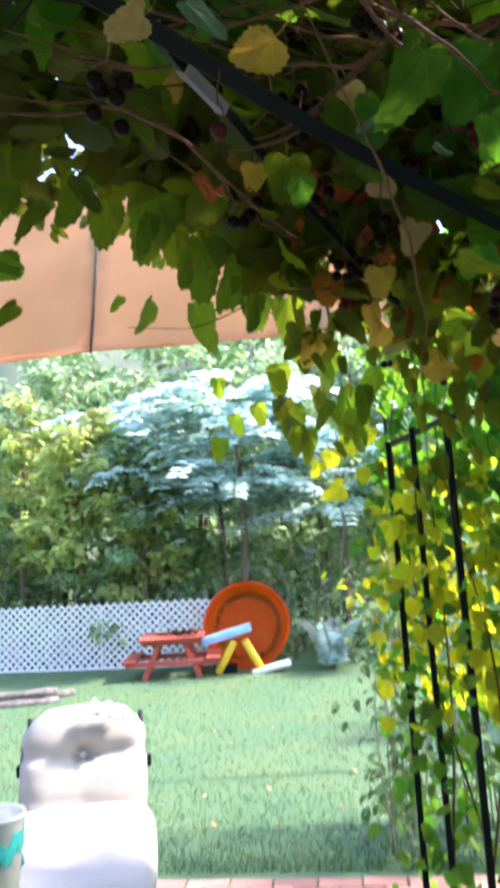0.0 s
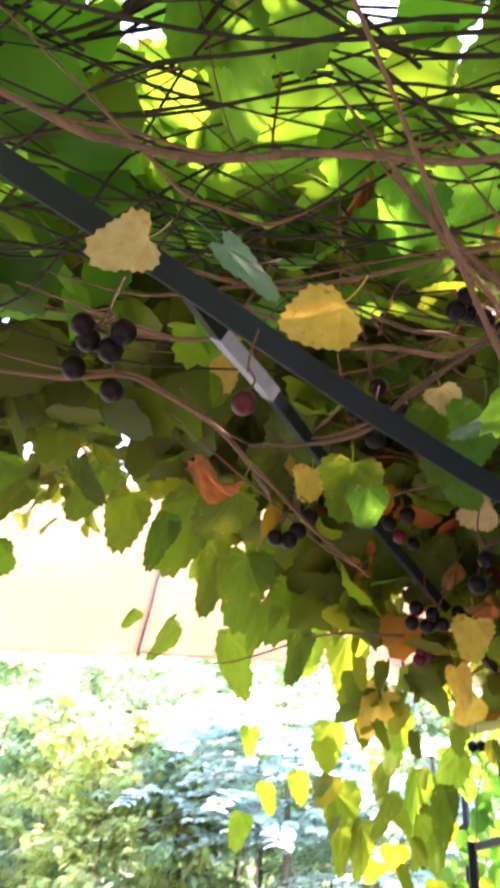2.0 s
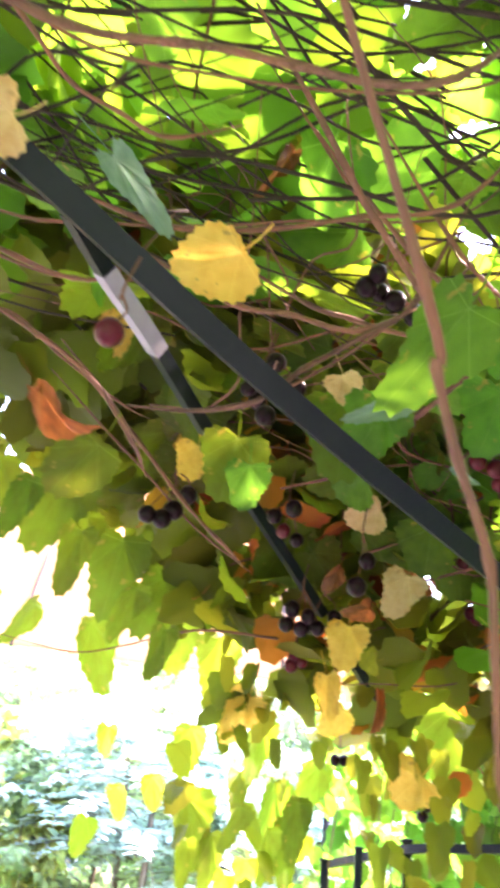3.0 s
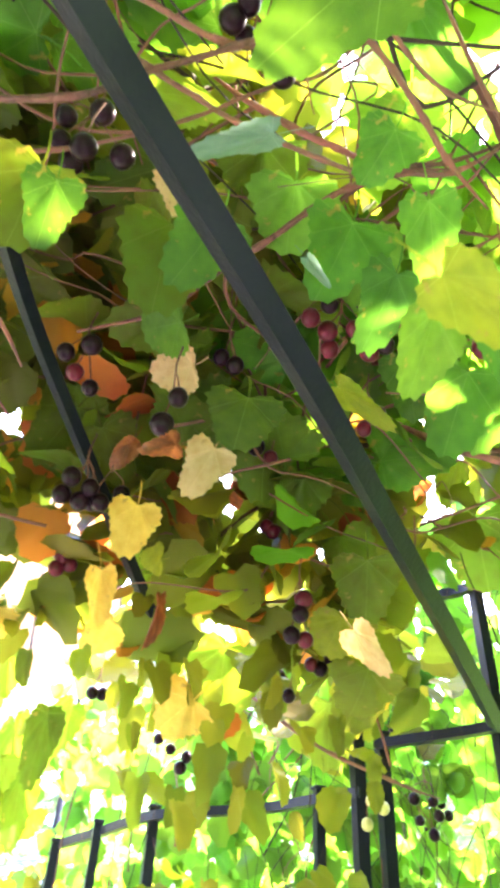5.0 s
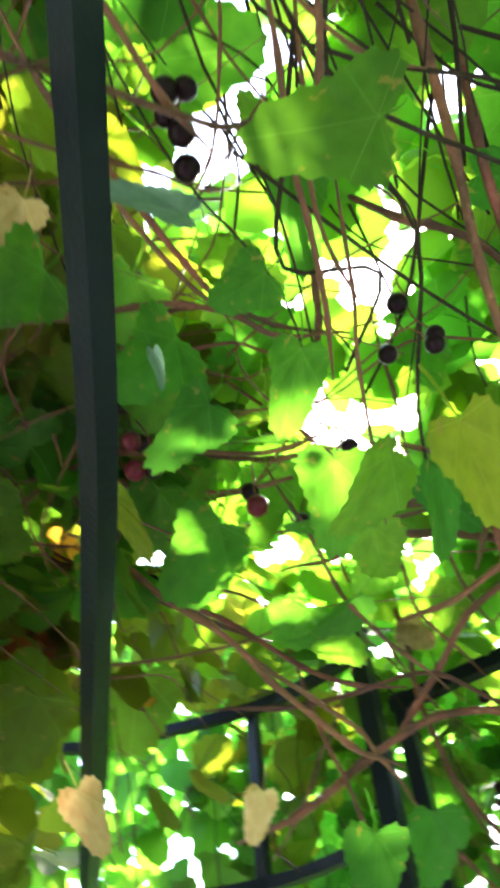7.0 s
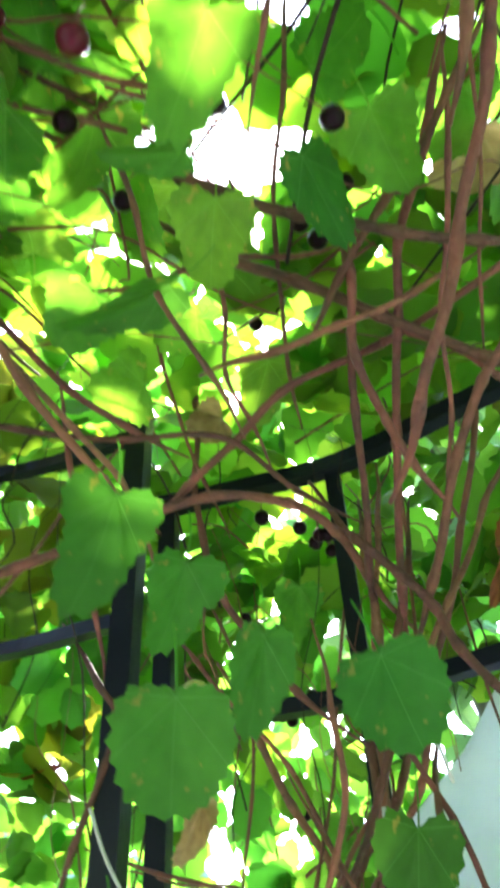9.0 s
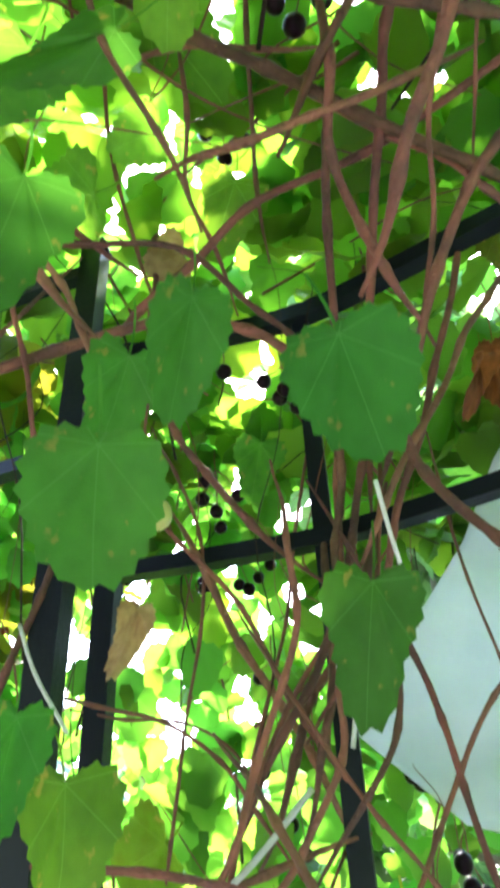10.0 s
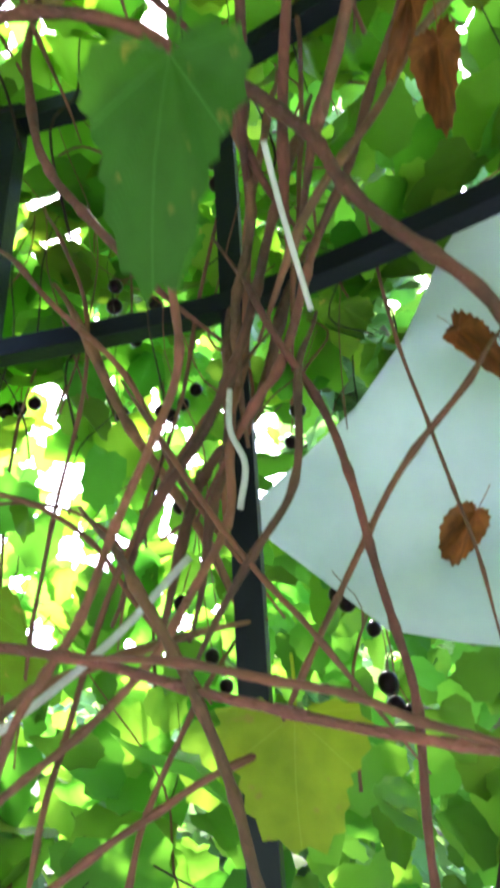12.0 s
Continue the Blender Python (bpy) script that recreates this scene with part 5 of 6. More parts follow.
for x, y in ((0.62, 2.3), (1.62, 1.15)):
    for k in range(3):
        b = bmesh.new()
        x0, y0 = x + tw.gauss(0, 0.05), y + tw.gauss(0, 0.05)
        tube(b, smooth_path([(x0, y0, -0.02), (x0 + tw.gauss(0, 0.03), y0 + tw.gauss(0, 0.03), 0.5), (x0 + tw.gauss(0, 0.05), y0 + tw.gauss(0, 0.05), 1.1), (x0 + tw.gauss(0, 0.08), y0 + tw.gauss(0, 0.08), 1.9), (x0 + tw.gauss(0, 0.1), y0 + tw.gauss(0, 0.1), 2.35)], 6), [tw.uniform(0.004, 0.006) * (1.05 - 0.035 * q) for q in range(25)], 7)
        part("stem", b, M_CANE, vine, "brown woody stem that climbs a post")

# ---- tan canopy ----
canopy = thing("canopy", "tan canvas garden canopy with stitched panels and a hanging edge", "canopy")


def canopy_panel(x0, x1, seed):
    b = bmesh.new()
    n, k = 14, 14
    r = random.Random(seed)
    ph = r.uniform(0, 6)
    rows = []
    for j in range(k + 1):
        v = j / k
        row = []
        for i in range(n + 1):
            u = i / n
            x = x0 + (x1 - x0) * u - 0.11 * v
            sag = 0.035 * math.sin(math.pi * u) * (1 - v)
            row.append(b.verts.new((x, 4.87 + 0.7 * v + 0.05 * math.sin(math.pi * u) * math.sin(2.5 * v + ph) + 0.012 * math.sin(9 * u + 5 * v + ph), 3.13 - sag + 1.75 * v)))
        rows.append(row)
    for a, c in zip(rows, rows[1:]):
        for i in range(n):
            b.faces.new((a[i], a[i + 1], c[i + 1], c[i]))
    bmesh.ops.solidify(b, geom=b.faces[:], thickness=0.004)
    return part("panel", b, M_FABRIC, canopy)


XS = [-4.9, -3.15, -1.375, 0.4, 0.95]
for i in range(4):
    canopy_panel(XS[i] + 0.006, XS[i + 1] - 0.006, i)
for x in XS:
    b = bmesh.new()
    tube(b, [(x, 4.862, 3.11), (x - 0.11, 5.562, 4.88)], 0.012, 6)
    part("seam", b, M_SEAM, canopy, "dark stitched seam")
b = bmesh.new()
tube(b, [(-4.9, 4.88, 3.13), (-3.15, 4.88, 3.125), (-1.375, 4.88, 3.13), (0.4, 4.88, 3.125), (0.95, 4.88, 3.13)], 0.01, 6)
part("hem", b, M_FABRIC, canopy)
for x in (-5.05, 0.8):
    b = bmesh.new()
    tube(b, [(x, 5.58, -0.1), (x, 5.58, 4.9)], 0.025, 10)
    part("pole", b, M_METAL, canopy)

# ---- reclining chair with cushion ----
def cushion(parent, name, w, d, t, m, tuft=None, label=""):
    """A stuffed cushion w wide, d long, t thick, with a button and a welt across."""
    b = bmesh.new()
    n, k = 20, 24
    for top in (1, -1):
        rows = []
        for j in range(k + 1):
            row = []
            for i in range(n + 1):
                u, v = i / n * 2 - 1, j / k * 2 - 1
                edge = max(0.0, 1 - abs(u) ** 5) ** 0.5 * max(0.0, 1 - abs(v) ** 6) ** 0.5
                corner = 1 - 0.09 * (abs(u) ** 3) * (abs(v) ** 3)
                taper = 1 - 0.75 * max(0.0, v - 0.6) ** 1.2 if tuft is not None else 1.0
                z = top * t * 0.5 * edge * (1 + 0.12 * noise.noise((u * 2, v * 2, w)) + 0.035 * noise.noise((u * 5, v * 5, w)))
                if top > 0 and tuft is not None:
                    z -= t * 0.45 * math.exp(-((u * w / 2) ** 2 + ((v - tuft) * d / 2) ** 2) / 0.0025)
                    z -= t * (0.2 + 0.08 * math.sin(4 * u)) * math.exp(-((v - tuft - 0.06 * u * u) * d / 2) ** 2 / 0.0007)
                    z -= t * 0.07 * math.exp(-((v + 0.45 + 0.1 * u) * d / 2) ** 2 / 0.0006)
                row.append(b.verts.new((u * w / 2 * corner * taper, v * d / 2 * corner, z)))
            rows.append(row)
        for a, c in zip(rows, rows[1:]):
            for i in range(n):
                b.faces.new((a[i], a[i + 1], c[i + 1], c[i]) if top > 0 else (a[i], c[i], c[i + 1], a[i + 1]))
    bmesh.ops.remove_doubles(b, verts=b.verts[:], dist=0.0015)
    ob = part(name, b, M_CUSHION, parent, label)
    ob.matrix_basis = m
    return ob


def patio_chair(at, turn):
    chair = thing("patio_chair", "metal patio chair with a tufted beige cushion", "chair", group="patio chairs", at=at)
    chair.rotation_euler = (0, 0, turn)
    back = cushion(chair, "back_cushion", 0.55, 0.56, 0.12, pose(0, 0.06, 0.645, 76, 0, 0), 0.25, "thick beige back cushion with a button")
    b = bmesh.new()
    bmesh.ops.create_uvsphere(b, u_segments=10, v_segments=6, radius=0.014)
    knob = part("button", b, M_CUSHION, back)
    knob.location = (0, 0.07, 0.035)
    cushion(chair, "seat_cushion", 0.62, 0.86, 0.14, pose(0, -0.46, 0.475, 4, 0, 0), None, "thick beige seat cushion")
    for s in (-1, 1):
        b = bmesh.new()
        tube(b, smooth_path([(s * 0.24, 0.2, 0.0), (s * 0.25, 0.12, 0.4), (s * 0.25, 0.2, 0.86)]), 0.012, 8)
        part("leg", b, M_METAL, chair)
        b = bmesh.new()
        tube(b, smooth_path([(s * 0.26, -0.72, 0.0), (s * 0.26, -0.66, 0.4), (s * 0.26, 0.1, 0.4)]), 0.012, 8)
        part("leg", b, M_METAL, chair)
        b = bmesh.new()
        rounded_box(b, (0.02, 0.035, 0.05), pose(s * 0.285, 0.11, 0.66), 0.006)
        part("hinge", b, M_METAL, chair, "dark metal hinge")
    return chair


chair = patio_chair((-0.86, 3.08, 0), radians(14))
copy_thing(chair, pose(-1.72, 3.05, 0, 0, 0, 20))

# ---- cup on a small table ----
TX, TY, TZ = -0.52, 1.52, 0.79
table = thing("side_table", "small dark metal side table beside the patio chair", "table", at=(TX, TY, 0))
b = bmesh.new()
bmesh.ops.create_cone(b, cap_ends=True, segments=40, radius1=0.2, radius2=0.2, depth=0.02, matrix=pose(-0.08, -0.05, TZ - 0.01))
part("tabletop", b, M_METAL, table)
b = bmesh.new()
tube(b, [(-0.08, -0.05, 0.02), (-0.08, -0.05, TZ - 0.02)], 0.02, 10)
part("leg", b, M_METAL, table)
b = bmesh.new()
bmesh.ops.create_cone(b, cap_ends=True, segments=30, radius1=0.16, radius2=0.14, depth=0.03, matrix=pose(-0.08, -0.05, 0.015))
part("base", b, M_METAL, table)
cup = thing("paper_cup", "large white cup with a teal printed band", "cup", at=(TX, TY, TZ))
b = bmesh.new()
prof = [(0.0, 0.0), (0.05, 0.0), (0.053, 0.004), (0.068, 0.2), (0.071, 0.203), (0.07, 0.208), (0.065, 0.204), (0.05, 0.01), (0.0, 0.008)]
rings = [[b.verts.new((max(rr, 0.001) * math.cos(2 * math.pi * k / 36), max(rr, 0.001) * math.sin(2 * math.pi * k / 36), h)) for k in range(36)] for rr, h in prof]
for a, c in zip(rings, rings[1:]):
    for k in range(36):
        b.faces.new((a[k], a[(k + 1) % 36], c[(k + 1) % 36], c[k]))
part("cup_body", b, M_CUP, cup)
for k in range(14):
    a = 2 * math.pi * k / 14
    h = 0.15 + 0.025 * math.sin(k * 2.4)
    rr = 0.053 + 0.015 * h / 0.2 + 0.0008
    b = bmesh.new()
    rounded_box(b, (0.024, 0.002, 0.045 + 0.02 * (k % 3)), pose(rr * math.cos(a), rr * math.sin(a), h, 4, 0, math.degrees(a) + 90) @ pose(0, 0, 0, 0, 25, 0), 0.0008)
    part("print", b, M_TEAL, cup, "teal printed shape")

# ---- crumpled cloth on the chair ----
b = bmesh.new()
n = 14
grid = [[b.verts.new((-0.08 + 0.16 * i / n, 0.05 * math.sin(3.1 * j / n) - 0.03 + 0.012 * noise.noise((i * 0.5, j * 0.5, 3)), 0.03 * math.cos(2.6 * (j / n - 0.5)) - 0.06 * abs(j / n - 0.5) + 0.02 * noise.noise((i * 0.4, j * 0.4, 9)))) for i in range(n + 1)] for j in range(n + 1)]
for a, c in zip(grid, grid[1:]):
    for i in range(n):
        b.faces.new((a[i], a[i + 1], c[i + 1], c[i]))
bmesh.ops.solidify(b, geom=b.faces[:], thickness=0.003)
cloth = part("cloth", b, M_CUP)
cloth.location = (-0.76, 3.12, 0.905)
cloth.rotation_euler = (0, 0.25, radians(14))
tagged(cloth, "crumpled white cloth on top of the chair cushion", "cloth")

# ---- patio edge ----
patio = thing("pavement", "", "", kind="structure")
tagged(patio, "reddish brick edging between patio and lawn", "pavement")
b = bmesh.new()
rounded_box(b, (0.2, 0.095, 0.06), None, 0.006)
brick_mesh = mesh_of("brick", b, M_BRICK, False)
for i in range(34):
    for j in range(2):
        o = new("brick", brick_mesh)
        o.parent = patio
        o.matrix_basis = pose(-4.2 + i * 0.21 + 0.1 * j, 3.56 - 0.105 * j + rnd.gauss(0, 0.003), -0.012 + rnd.gauss(0, 0.003), 0, rnd.gauss(0, 0.6), rnd.gauss(0, 0.8))
b = bmesh.new()
for i in range(20):
    for j in range(16):
        rounded_box(b, (0.395, 0.295, 0.05), pose(-4 + i * 0.4, -1.3 + j * 0.3, -0.016), 0.004)
slabs = part("slab", b, M_SLAB, patio, "grey patio slabs", False)
tagged(slabs, kind="stuff")

# ---- lattice fence ----
fence = thing("lattice_fence", "low white painted lattice fence before the woods", "fence")


def slat(a, c, w, d, y):
    b = bmesh.new()
    a, c = Vector(a), Vector(c)
    rounded_box(b, ((c - a).length, d, w), Matrix.Translation(((a.x + c.x) / 2, y, (a.z + c.z) / 2)) @ Matrix.Rotation(-math.atan2(c.z - a.z, c.x - a.x), 4, "Y"), 0)
    return b


FX0, FX1, FZ0, FZ1 = -8.4, -1.6, -0.17, 0.945
for layer, sign in ((0, 1), (1, -1)):
    x = FX0 - 1.1
    while x < FX1 + 1.1:
        low, high = (x, x + 1.1) if sign > 0 else (x + 1.1, x)
        l, r = max(x, FX0), min(x + 1.1, FX1)
        if r - l > 0.03:
            zl, zr = (FZ0 + (FZ1 - FZ0) * (q - low) / (high - low) for q in (l, r))
            part("slat", slat((l, 0, zl), (r, 0, zr), 0.042, 0.008, 12.2 + 0.009 * layer), M_WHITE, fence, smooth=False)
        x += 0.134
b = bmesh.new()
rounded_box(b, (FX1 - FX0, 0.03, 0.035), pose((FX0 + FX1) / 2, 12.2, FZ0 + 0.02), 0.004)
part("rail", b, M_WHITE, fence)
for x in (FX0, -6.0, -3.7, FX1):
    b = bmesh.new()
    rounded_box(b, (0.06, 0.06, 1.1), pose(x, 12.26, 0.33), 0.006)
    part("post", b, M_WHITE, fence)

# ---- red picnic table ----
picnic = thing("picnic_table", "small weathered red wooden picnic table on the lawn", "picnic table", at=(-2.17, 10.9, -0.15))
picnic.rotation_euler = (0, 0, radians(8))


def plank(name, size, m, parent, mat=None, label=""):
    b = bmesh.new()
    rounded_box(b, size, m, 0.008)
    return part(name, b, mat or M_RED, parent, label, False)


for k in range(4):
    plank("board", (0.235, 1.1, 0.035), pose(-0.37 + k * 0.245, 0.25, 0.6 + 0.001 * k), picnic)
for s in (-1, 1):
    plank("bench_board", (0.22, 1.1, 0.035), pose(s * 0.62, 0.25, 0.3), picnic, label="red bench board")
    for y in (-0.15, 0.65):
        plank("leg", (0.08, 0.04, 0.68), pose(s * 0.3, y, 0.28, 0, s * -24, 0), picnic)
for y in (-0.18, 0.68):
    plank("brace", (1.4, 0.035, 0.08), pose(0, y, 0.25), picnic)
    plank("cleat", (0.9, 0.035, 0.07), pose(0, y, 0.545), picnic)
clutter = thing("leaf_heap", "small heap of brown leaves on the picnic table", "leaves", at=(-2.1, 11.1, 0.465))
b = bmesh.new()
for k in range(26):
    rounded_box(b, (0.09, 0.06, 0.012), pose(rnd.gauss(0, 0.16), rnd.gauss(0, 0.12), 0.012 + rnd.uniform(0, 0.05), rnd.gauss(0, 25), rnd.gauss(0, 25), rnd.uniform(0, 360)), 0.004)
tagged(part("leaf_litter", b, M_BROWN, clutter), kind="stuff")

# ---- orange pool leaning on the fence ----
pool = thing("paddling_pool", "round orange plastic paddling pool leaning on its side", "paddling pool", at=(-1.13, 11.72, -0.16))
TILT = pose(0, 0.1, 0.68, 74, 0, 0) @ pose(0, 0, 0, 180, 0, 0)


def pool_part(name, prof, closed=False, label=""):
    b = bmesh.new()
    rings = []
    for rr, h in prof:
        rings.append([b.verts.new(((rr + (0.008 * math.sin(k * 12 * math.pi / 32) if 0.59 < rr < 0.65 else 0)) * math.cos(2 * math.pi * k / 64), rr * math.sin(2 * math.pi * k / 64), h)) for k in range(64)])
    for a, c in zip(rings, rings[1:]):
        for k in range(64):
            b.faces.new((a[k], a[(k + 1) % 64], c[(k + 1) % 64], c[k]))
    if closed:
        b.faces.new(rings[0])
    bmesh.ops.solidify(b, geom=b.faces[:], thickness=0.004)
    part(name, b, M_ORANGE, pool, label).matrix_basis = TILT


pool_part("pool_floor", [(0.02, 0.20), (0.2, 0.197), (0.3, 0.2), (0.4, 0.196), (0.55, 0.195)], True)
pool_part("pool_wall", [(0.55, 0.195), (0.6, 0.165), (0.62, 0.1), (0.63, 0.06), (0.66, 0.0)])
pool_part("pool_rim", [(0.66, 0.0), (0.685, -0.016), (0.71, -0.01), (0.716, 0.01), (0.7, 0.025)], label="rolled orange rim")

slide = thing("toy_slide", "pale blue and yellow plastic toy slide", "toy", at=(-1.3, 11.15, -0.15))
slide.scale = (1.2, 1.2, 1.2)
b = bmesh.new()
rounded_box(b, (0.62, 0.24, 0.05), pose(-0.05, 0, 0.47, 0, -14, 12), 0.02)
for s in (-1, 1):
    rounded_box(b, (0.62, 0.03, 0.1), pose(-0.05, s * 0.12, 0.49, 0, -14, 12), 0.012)
part("chute", b, M_BLUE, slide, "pale blue chute")
for dx, tilt in ((-0.08, 30), (0.28, -28)):
    b = bmesh.new()
    rounded_box(b, (0.1, 0.2, 0.46), pose(dx, 0, 0.21, 0, tilt, 10), 0.03)
    part("leg", b, M_YPLAST, slide, "yellow plastic leg")
b = bmesh.new()
rounded_box(b, (0.5, 0.16, 0.07), pose(0.5, -0.02, 0.06, 0, -12, 10), 0.02)
part("board", b, M_CUP, slide, "white plastic board")
ball = thing("toy_box", "dark plastic crate beside the toy slide", "crate", at=(-1.42, 11.25, -0.15))
b = bmesh.new()
rounded_box(b, (0.36, 0.22, 0.13), pose(0, 0, 0.065, 0, 0, 8), 0.02)
part("crate", b, M_METAL, ball)

# ---- logs at the lawn's edge ----
for k, (x, y, z, l, a) in enumerate(((-4.0, 8.9, -0.03, 1.5, 25), (-3.85, 9.4, -0.03, 1.3, 34), (-3.98, 9.1, 0.06, 1.3, 28))):
    log = thing("log", "grey weathered log lying at the lawn's edge", "log", group="logs", at=(x, y, z - 0.08))
    b = bmesh.new()
    tube(b, [Vector((-l / 2 + l * i / 6, 0.02 * math.sin(i), 0)) for i in range(7)], [0.05 + 0.007 * math.sin(i * 2.3 + k) for i in range(7)], 12)
    o = part("log_body", b, M_LOG, log)
    log.rotation_euler = (0, 0, radians(a))

# ---- pale tarpaulin behind the vine ----
tarp = thing("tarpaulin", "white translucent tarpaulin hanging behind the vine", "tarpaulin", at=(0, 0, 0))
b = bmesh.new()
rows = []
for j in range(17):
    v = j / 16
    row = []
    for i in range(17):
        u = i / 16
        y = 0.87 - 1.0 * u
        low = float(np.interp(y, (-0.2, 0.6, 0.69, 0.74, 0.79, 0.835, 0.87), (1.6, 1.65, 1.655, 1.68, 1.735, 1.742, 1.8))) + 0.006 * math.sin(40 * u)
        high = float(np.interp(y, (-0.2, 0.58, 0.69, 0.77, 0.85, 0.87), (2.35, 2.18, 1.985, 1.89, 1.83, 1.81)))
        z = low + (high - low) * v
        row.append(b.verts.new((1.5 - 0.12 * u + 0.018 * math.sin(9 * u + 6 * z) + 0.008 * math.sin(21 * u - 15 * z) + 0.012 * noise.noise((u * 9, z * 11, 3)), y, z)))
    rows.append(row)
for a, c in zip(rows, rows[1:]):
    for i in range(16):
        b.faces.new((a[i], a[i + 1], c[i + 1], c[i]))
bmesh.ops.solidify(b, geom=b.faces[:], thickness=0.003)
part("sheet", b, M_SHEET, tarp)
b = bmesh.new()
tube(b, [(1.4, -0.14, 0), (1.4, -0.14, 2.36)], 0.012, 8)
part("pole", b, M_METAL, tarp)


# ---- trees and woods ----
def small_leaf(bend=0.15):
    v = np.array([(0, 0, 0), (-0.28, 0.35, bend * 0.4), (-0.2, 0.75, bend * 0.3), (0, 1.0, -bend), (0.2, 0.75, bend * 0.3), (0.28, 0.35, bend * 0.4), (0, 0.5, 0)])
    return v, [(0, 5, 6), (5, 4, 6), (4, 3, 6), (3, 2, 6), (2, 1, 6), (1, 0, 6)]


def foliage(name, poses, mat, parent, label=""):
    v, f = small_leaf()
    vs, fs = [], []
    for i, m in enumerate(poses):
        a = np.array(m)
        vs.append(v @ a[:3, :3].T + a[:3, 3])
        fs += [tuple(k + 7 * i for k in face) for face in f]
    me = bpy.data.meshes.new(name)
    me.from_pydata(np.concatenate(vs).tolist(), [], fs)
    me.materials.append(mat)
    ob = new(name, me)
    ob.parent = parent
    return tagged(ob, label, kind="stuff")


def tree(x, y, height, spread, leaves, size, mat, seed, low=0.25, label="leafy young tree at the edge of the woods"):
    r = random.Random(seed)
    t = thing("tree", label, "tree", group="trees of the woods", at=(x, y, -0.2))
    lean = Vector((r.gauss(0, 0.08), r.gauss(0, 0.05), 1))
    b = bmesh.new()
    trunk = [lean * (height * k / 6) + Vector((r.gauss(0, 0.05), r.gauss(0, 0.05), 0)) * (k > 0) for k in range(7)]
    tube(b, smooth_path(trunk, 3), [0.012 * height * (1 - 0.85 * k / 18) for k in range(19)], 8)
    part("trunk", b, M_BARK, t)
    poses = []
    limbs = 22
    for k in range(limbs):
        h = low + (1 - low) * (k + r.random()) / limbs
        base = lean * (height * h)
        a = r.uniform(0, 6.28)
        l = spread * (1.15 - 0.6 * h) * r.uniform(0.6, 1.1)
        pts = [base + Vector((math.cos(a) * l * q, math.sin(a) * l * q, l * (0.5 * q - 0.35 * q * q) + r.gauss(0, 0.04))) for q in (0, 0.33, 0.66, 1)]
        b = bmesh.new()
        tube(b, pts, [0.004 * height * (1 - 0.8 * h), 0.012, 0.008, 0.004], 5)
        part("limb", b, M_BARK, t)
        for _ in range(leaves // limbs):
            q = r.uniform(0.2, 1.08)
            c = pts[0].lerp(pts[-1], q) + Vector((r.gauss(0, 0.16), r.gauss(0, 0.16), r.gauss(0, 0.13))) * spread * 0.42
            n = Vector((r.gauss(0, 0.6), r.gauss(-0.6, 0.6), 0.9))
            poses.append(frame_of(c, n, (r.uniform(-1, 1), r.uniform(-1, 1), -0.6), r.uniform(0.7, 1.3) * size))
    foliage("crown", poses, mat, t, "crown of many small leaves")
    return t


def sumac(x, y, height, seed, fronds=26):
    """A small tree of long feathered leaves."""
    r = random.Random(seed)
    t = thing("sumac_tree", "tree with long feathered leaves over the fence, haze in its blue-green", "tree", at=(x, y, -0.2))
    b = bmesh.new()
    tube(b, smooth_path([(0, 0, 0), (0.1, 0.0, height * 0.4), (0.0, -0.1, height * 0.75)]), [0.09 * (1 - 0.04 * k) for k in range(17)], 8)
    part("trunk", b, M_BARK, t)
    poses = []
    for k in range(fronds):
        stalks = bmesh.new()
        a = r.uniform(0, 6.28)
        h = height * r.uniform(0.55, 1.0)
        l = r.uniform(1.2, 2.2)
        way = Vector((math.cos(a), math.sin(a) * 0.8 - 0.25, 0.0)).normalized()
        base = Vector((0, -0.05, h * 0.85)) + way * r.uniform(0, 0.6)
        pts = [base + way * (l * q) + Vector((0, 0, l * (0.32 * q - 0.5 * q * q))) for q in (0, 0.25, 0.5, 0.75, 1)]
        tube(stalks, pts, [0.012, 0.009, 0.007, 0.005, 0.003], 4)
        part("leaf_stalk", stalks, M_BARK, t)
        side = way.cross(Vector((0, 0, 1))).normalized()
        for q in range(14):
            f = 0.15 + 0.85 * q / 14
            i = min(3, int(f * 4))
            c = pts[i].lerp(pts[i + 1], f * 4 - i)
            for s in (-1, 1):
                n = Vector((r.gauss(0, 0.15), r.gauss(0, 0.15), 1))
                poses.append(frame_of(c, n, side * s + way * 0.5 + Vector((0, 0, -0.25)), r.uniform(0.28, 0.42) * (1.1 - 0.5 * f)))
    foliage("fronds", poses, M_HAZYTREE, t, "long feathered leaves, haze painted into their blue-green")


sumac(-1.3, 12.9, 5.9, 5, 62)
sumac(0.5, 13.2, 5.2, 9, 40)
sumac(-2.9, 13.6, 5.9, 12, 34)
TREES = [(-9.5, 14.5, 6.5, 2.2), (-7.2, 13.6, 5.2, 1.8), (-5.2, 14.4, 6.0, 2.0), (-3.6, 13.4, 4.2, 1.5), (-1.9, 15.2, 6.5, 2.1), (0.4, 15.0, 6.5, 2.2),
         (2.2, 14.0, 6.0, 2.0), (4.3, 13.0, 6.0, 2.2), (-6.3, 17.0, 8.5, 2.8), (-2.5, 17.5, 9.0, 2.8), (1.5, 17.5, 9.0, 2.8), (5.5, 17.0, 8.0, 2.8), (-10.5, 18.5, 9.0, 3.0), (-8.2, 16.0, 8.0, 2.6), (-4.4, 16.4, 8.0, 2.6), (-0.3, 16.6, 8.5, 2.6), (3.4, 16.2, 8.0, 2.6)]
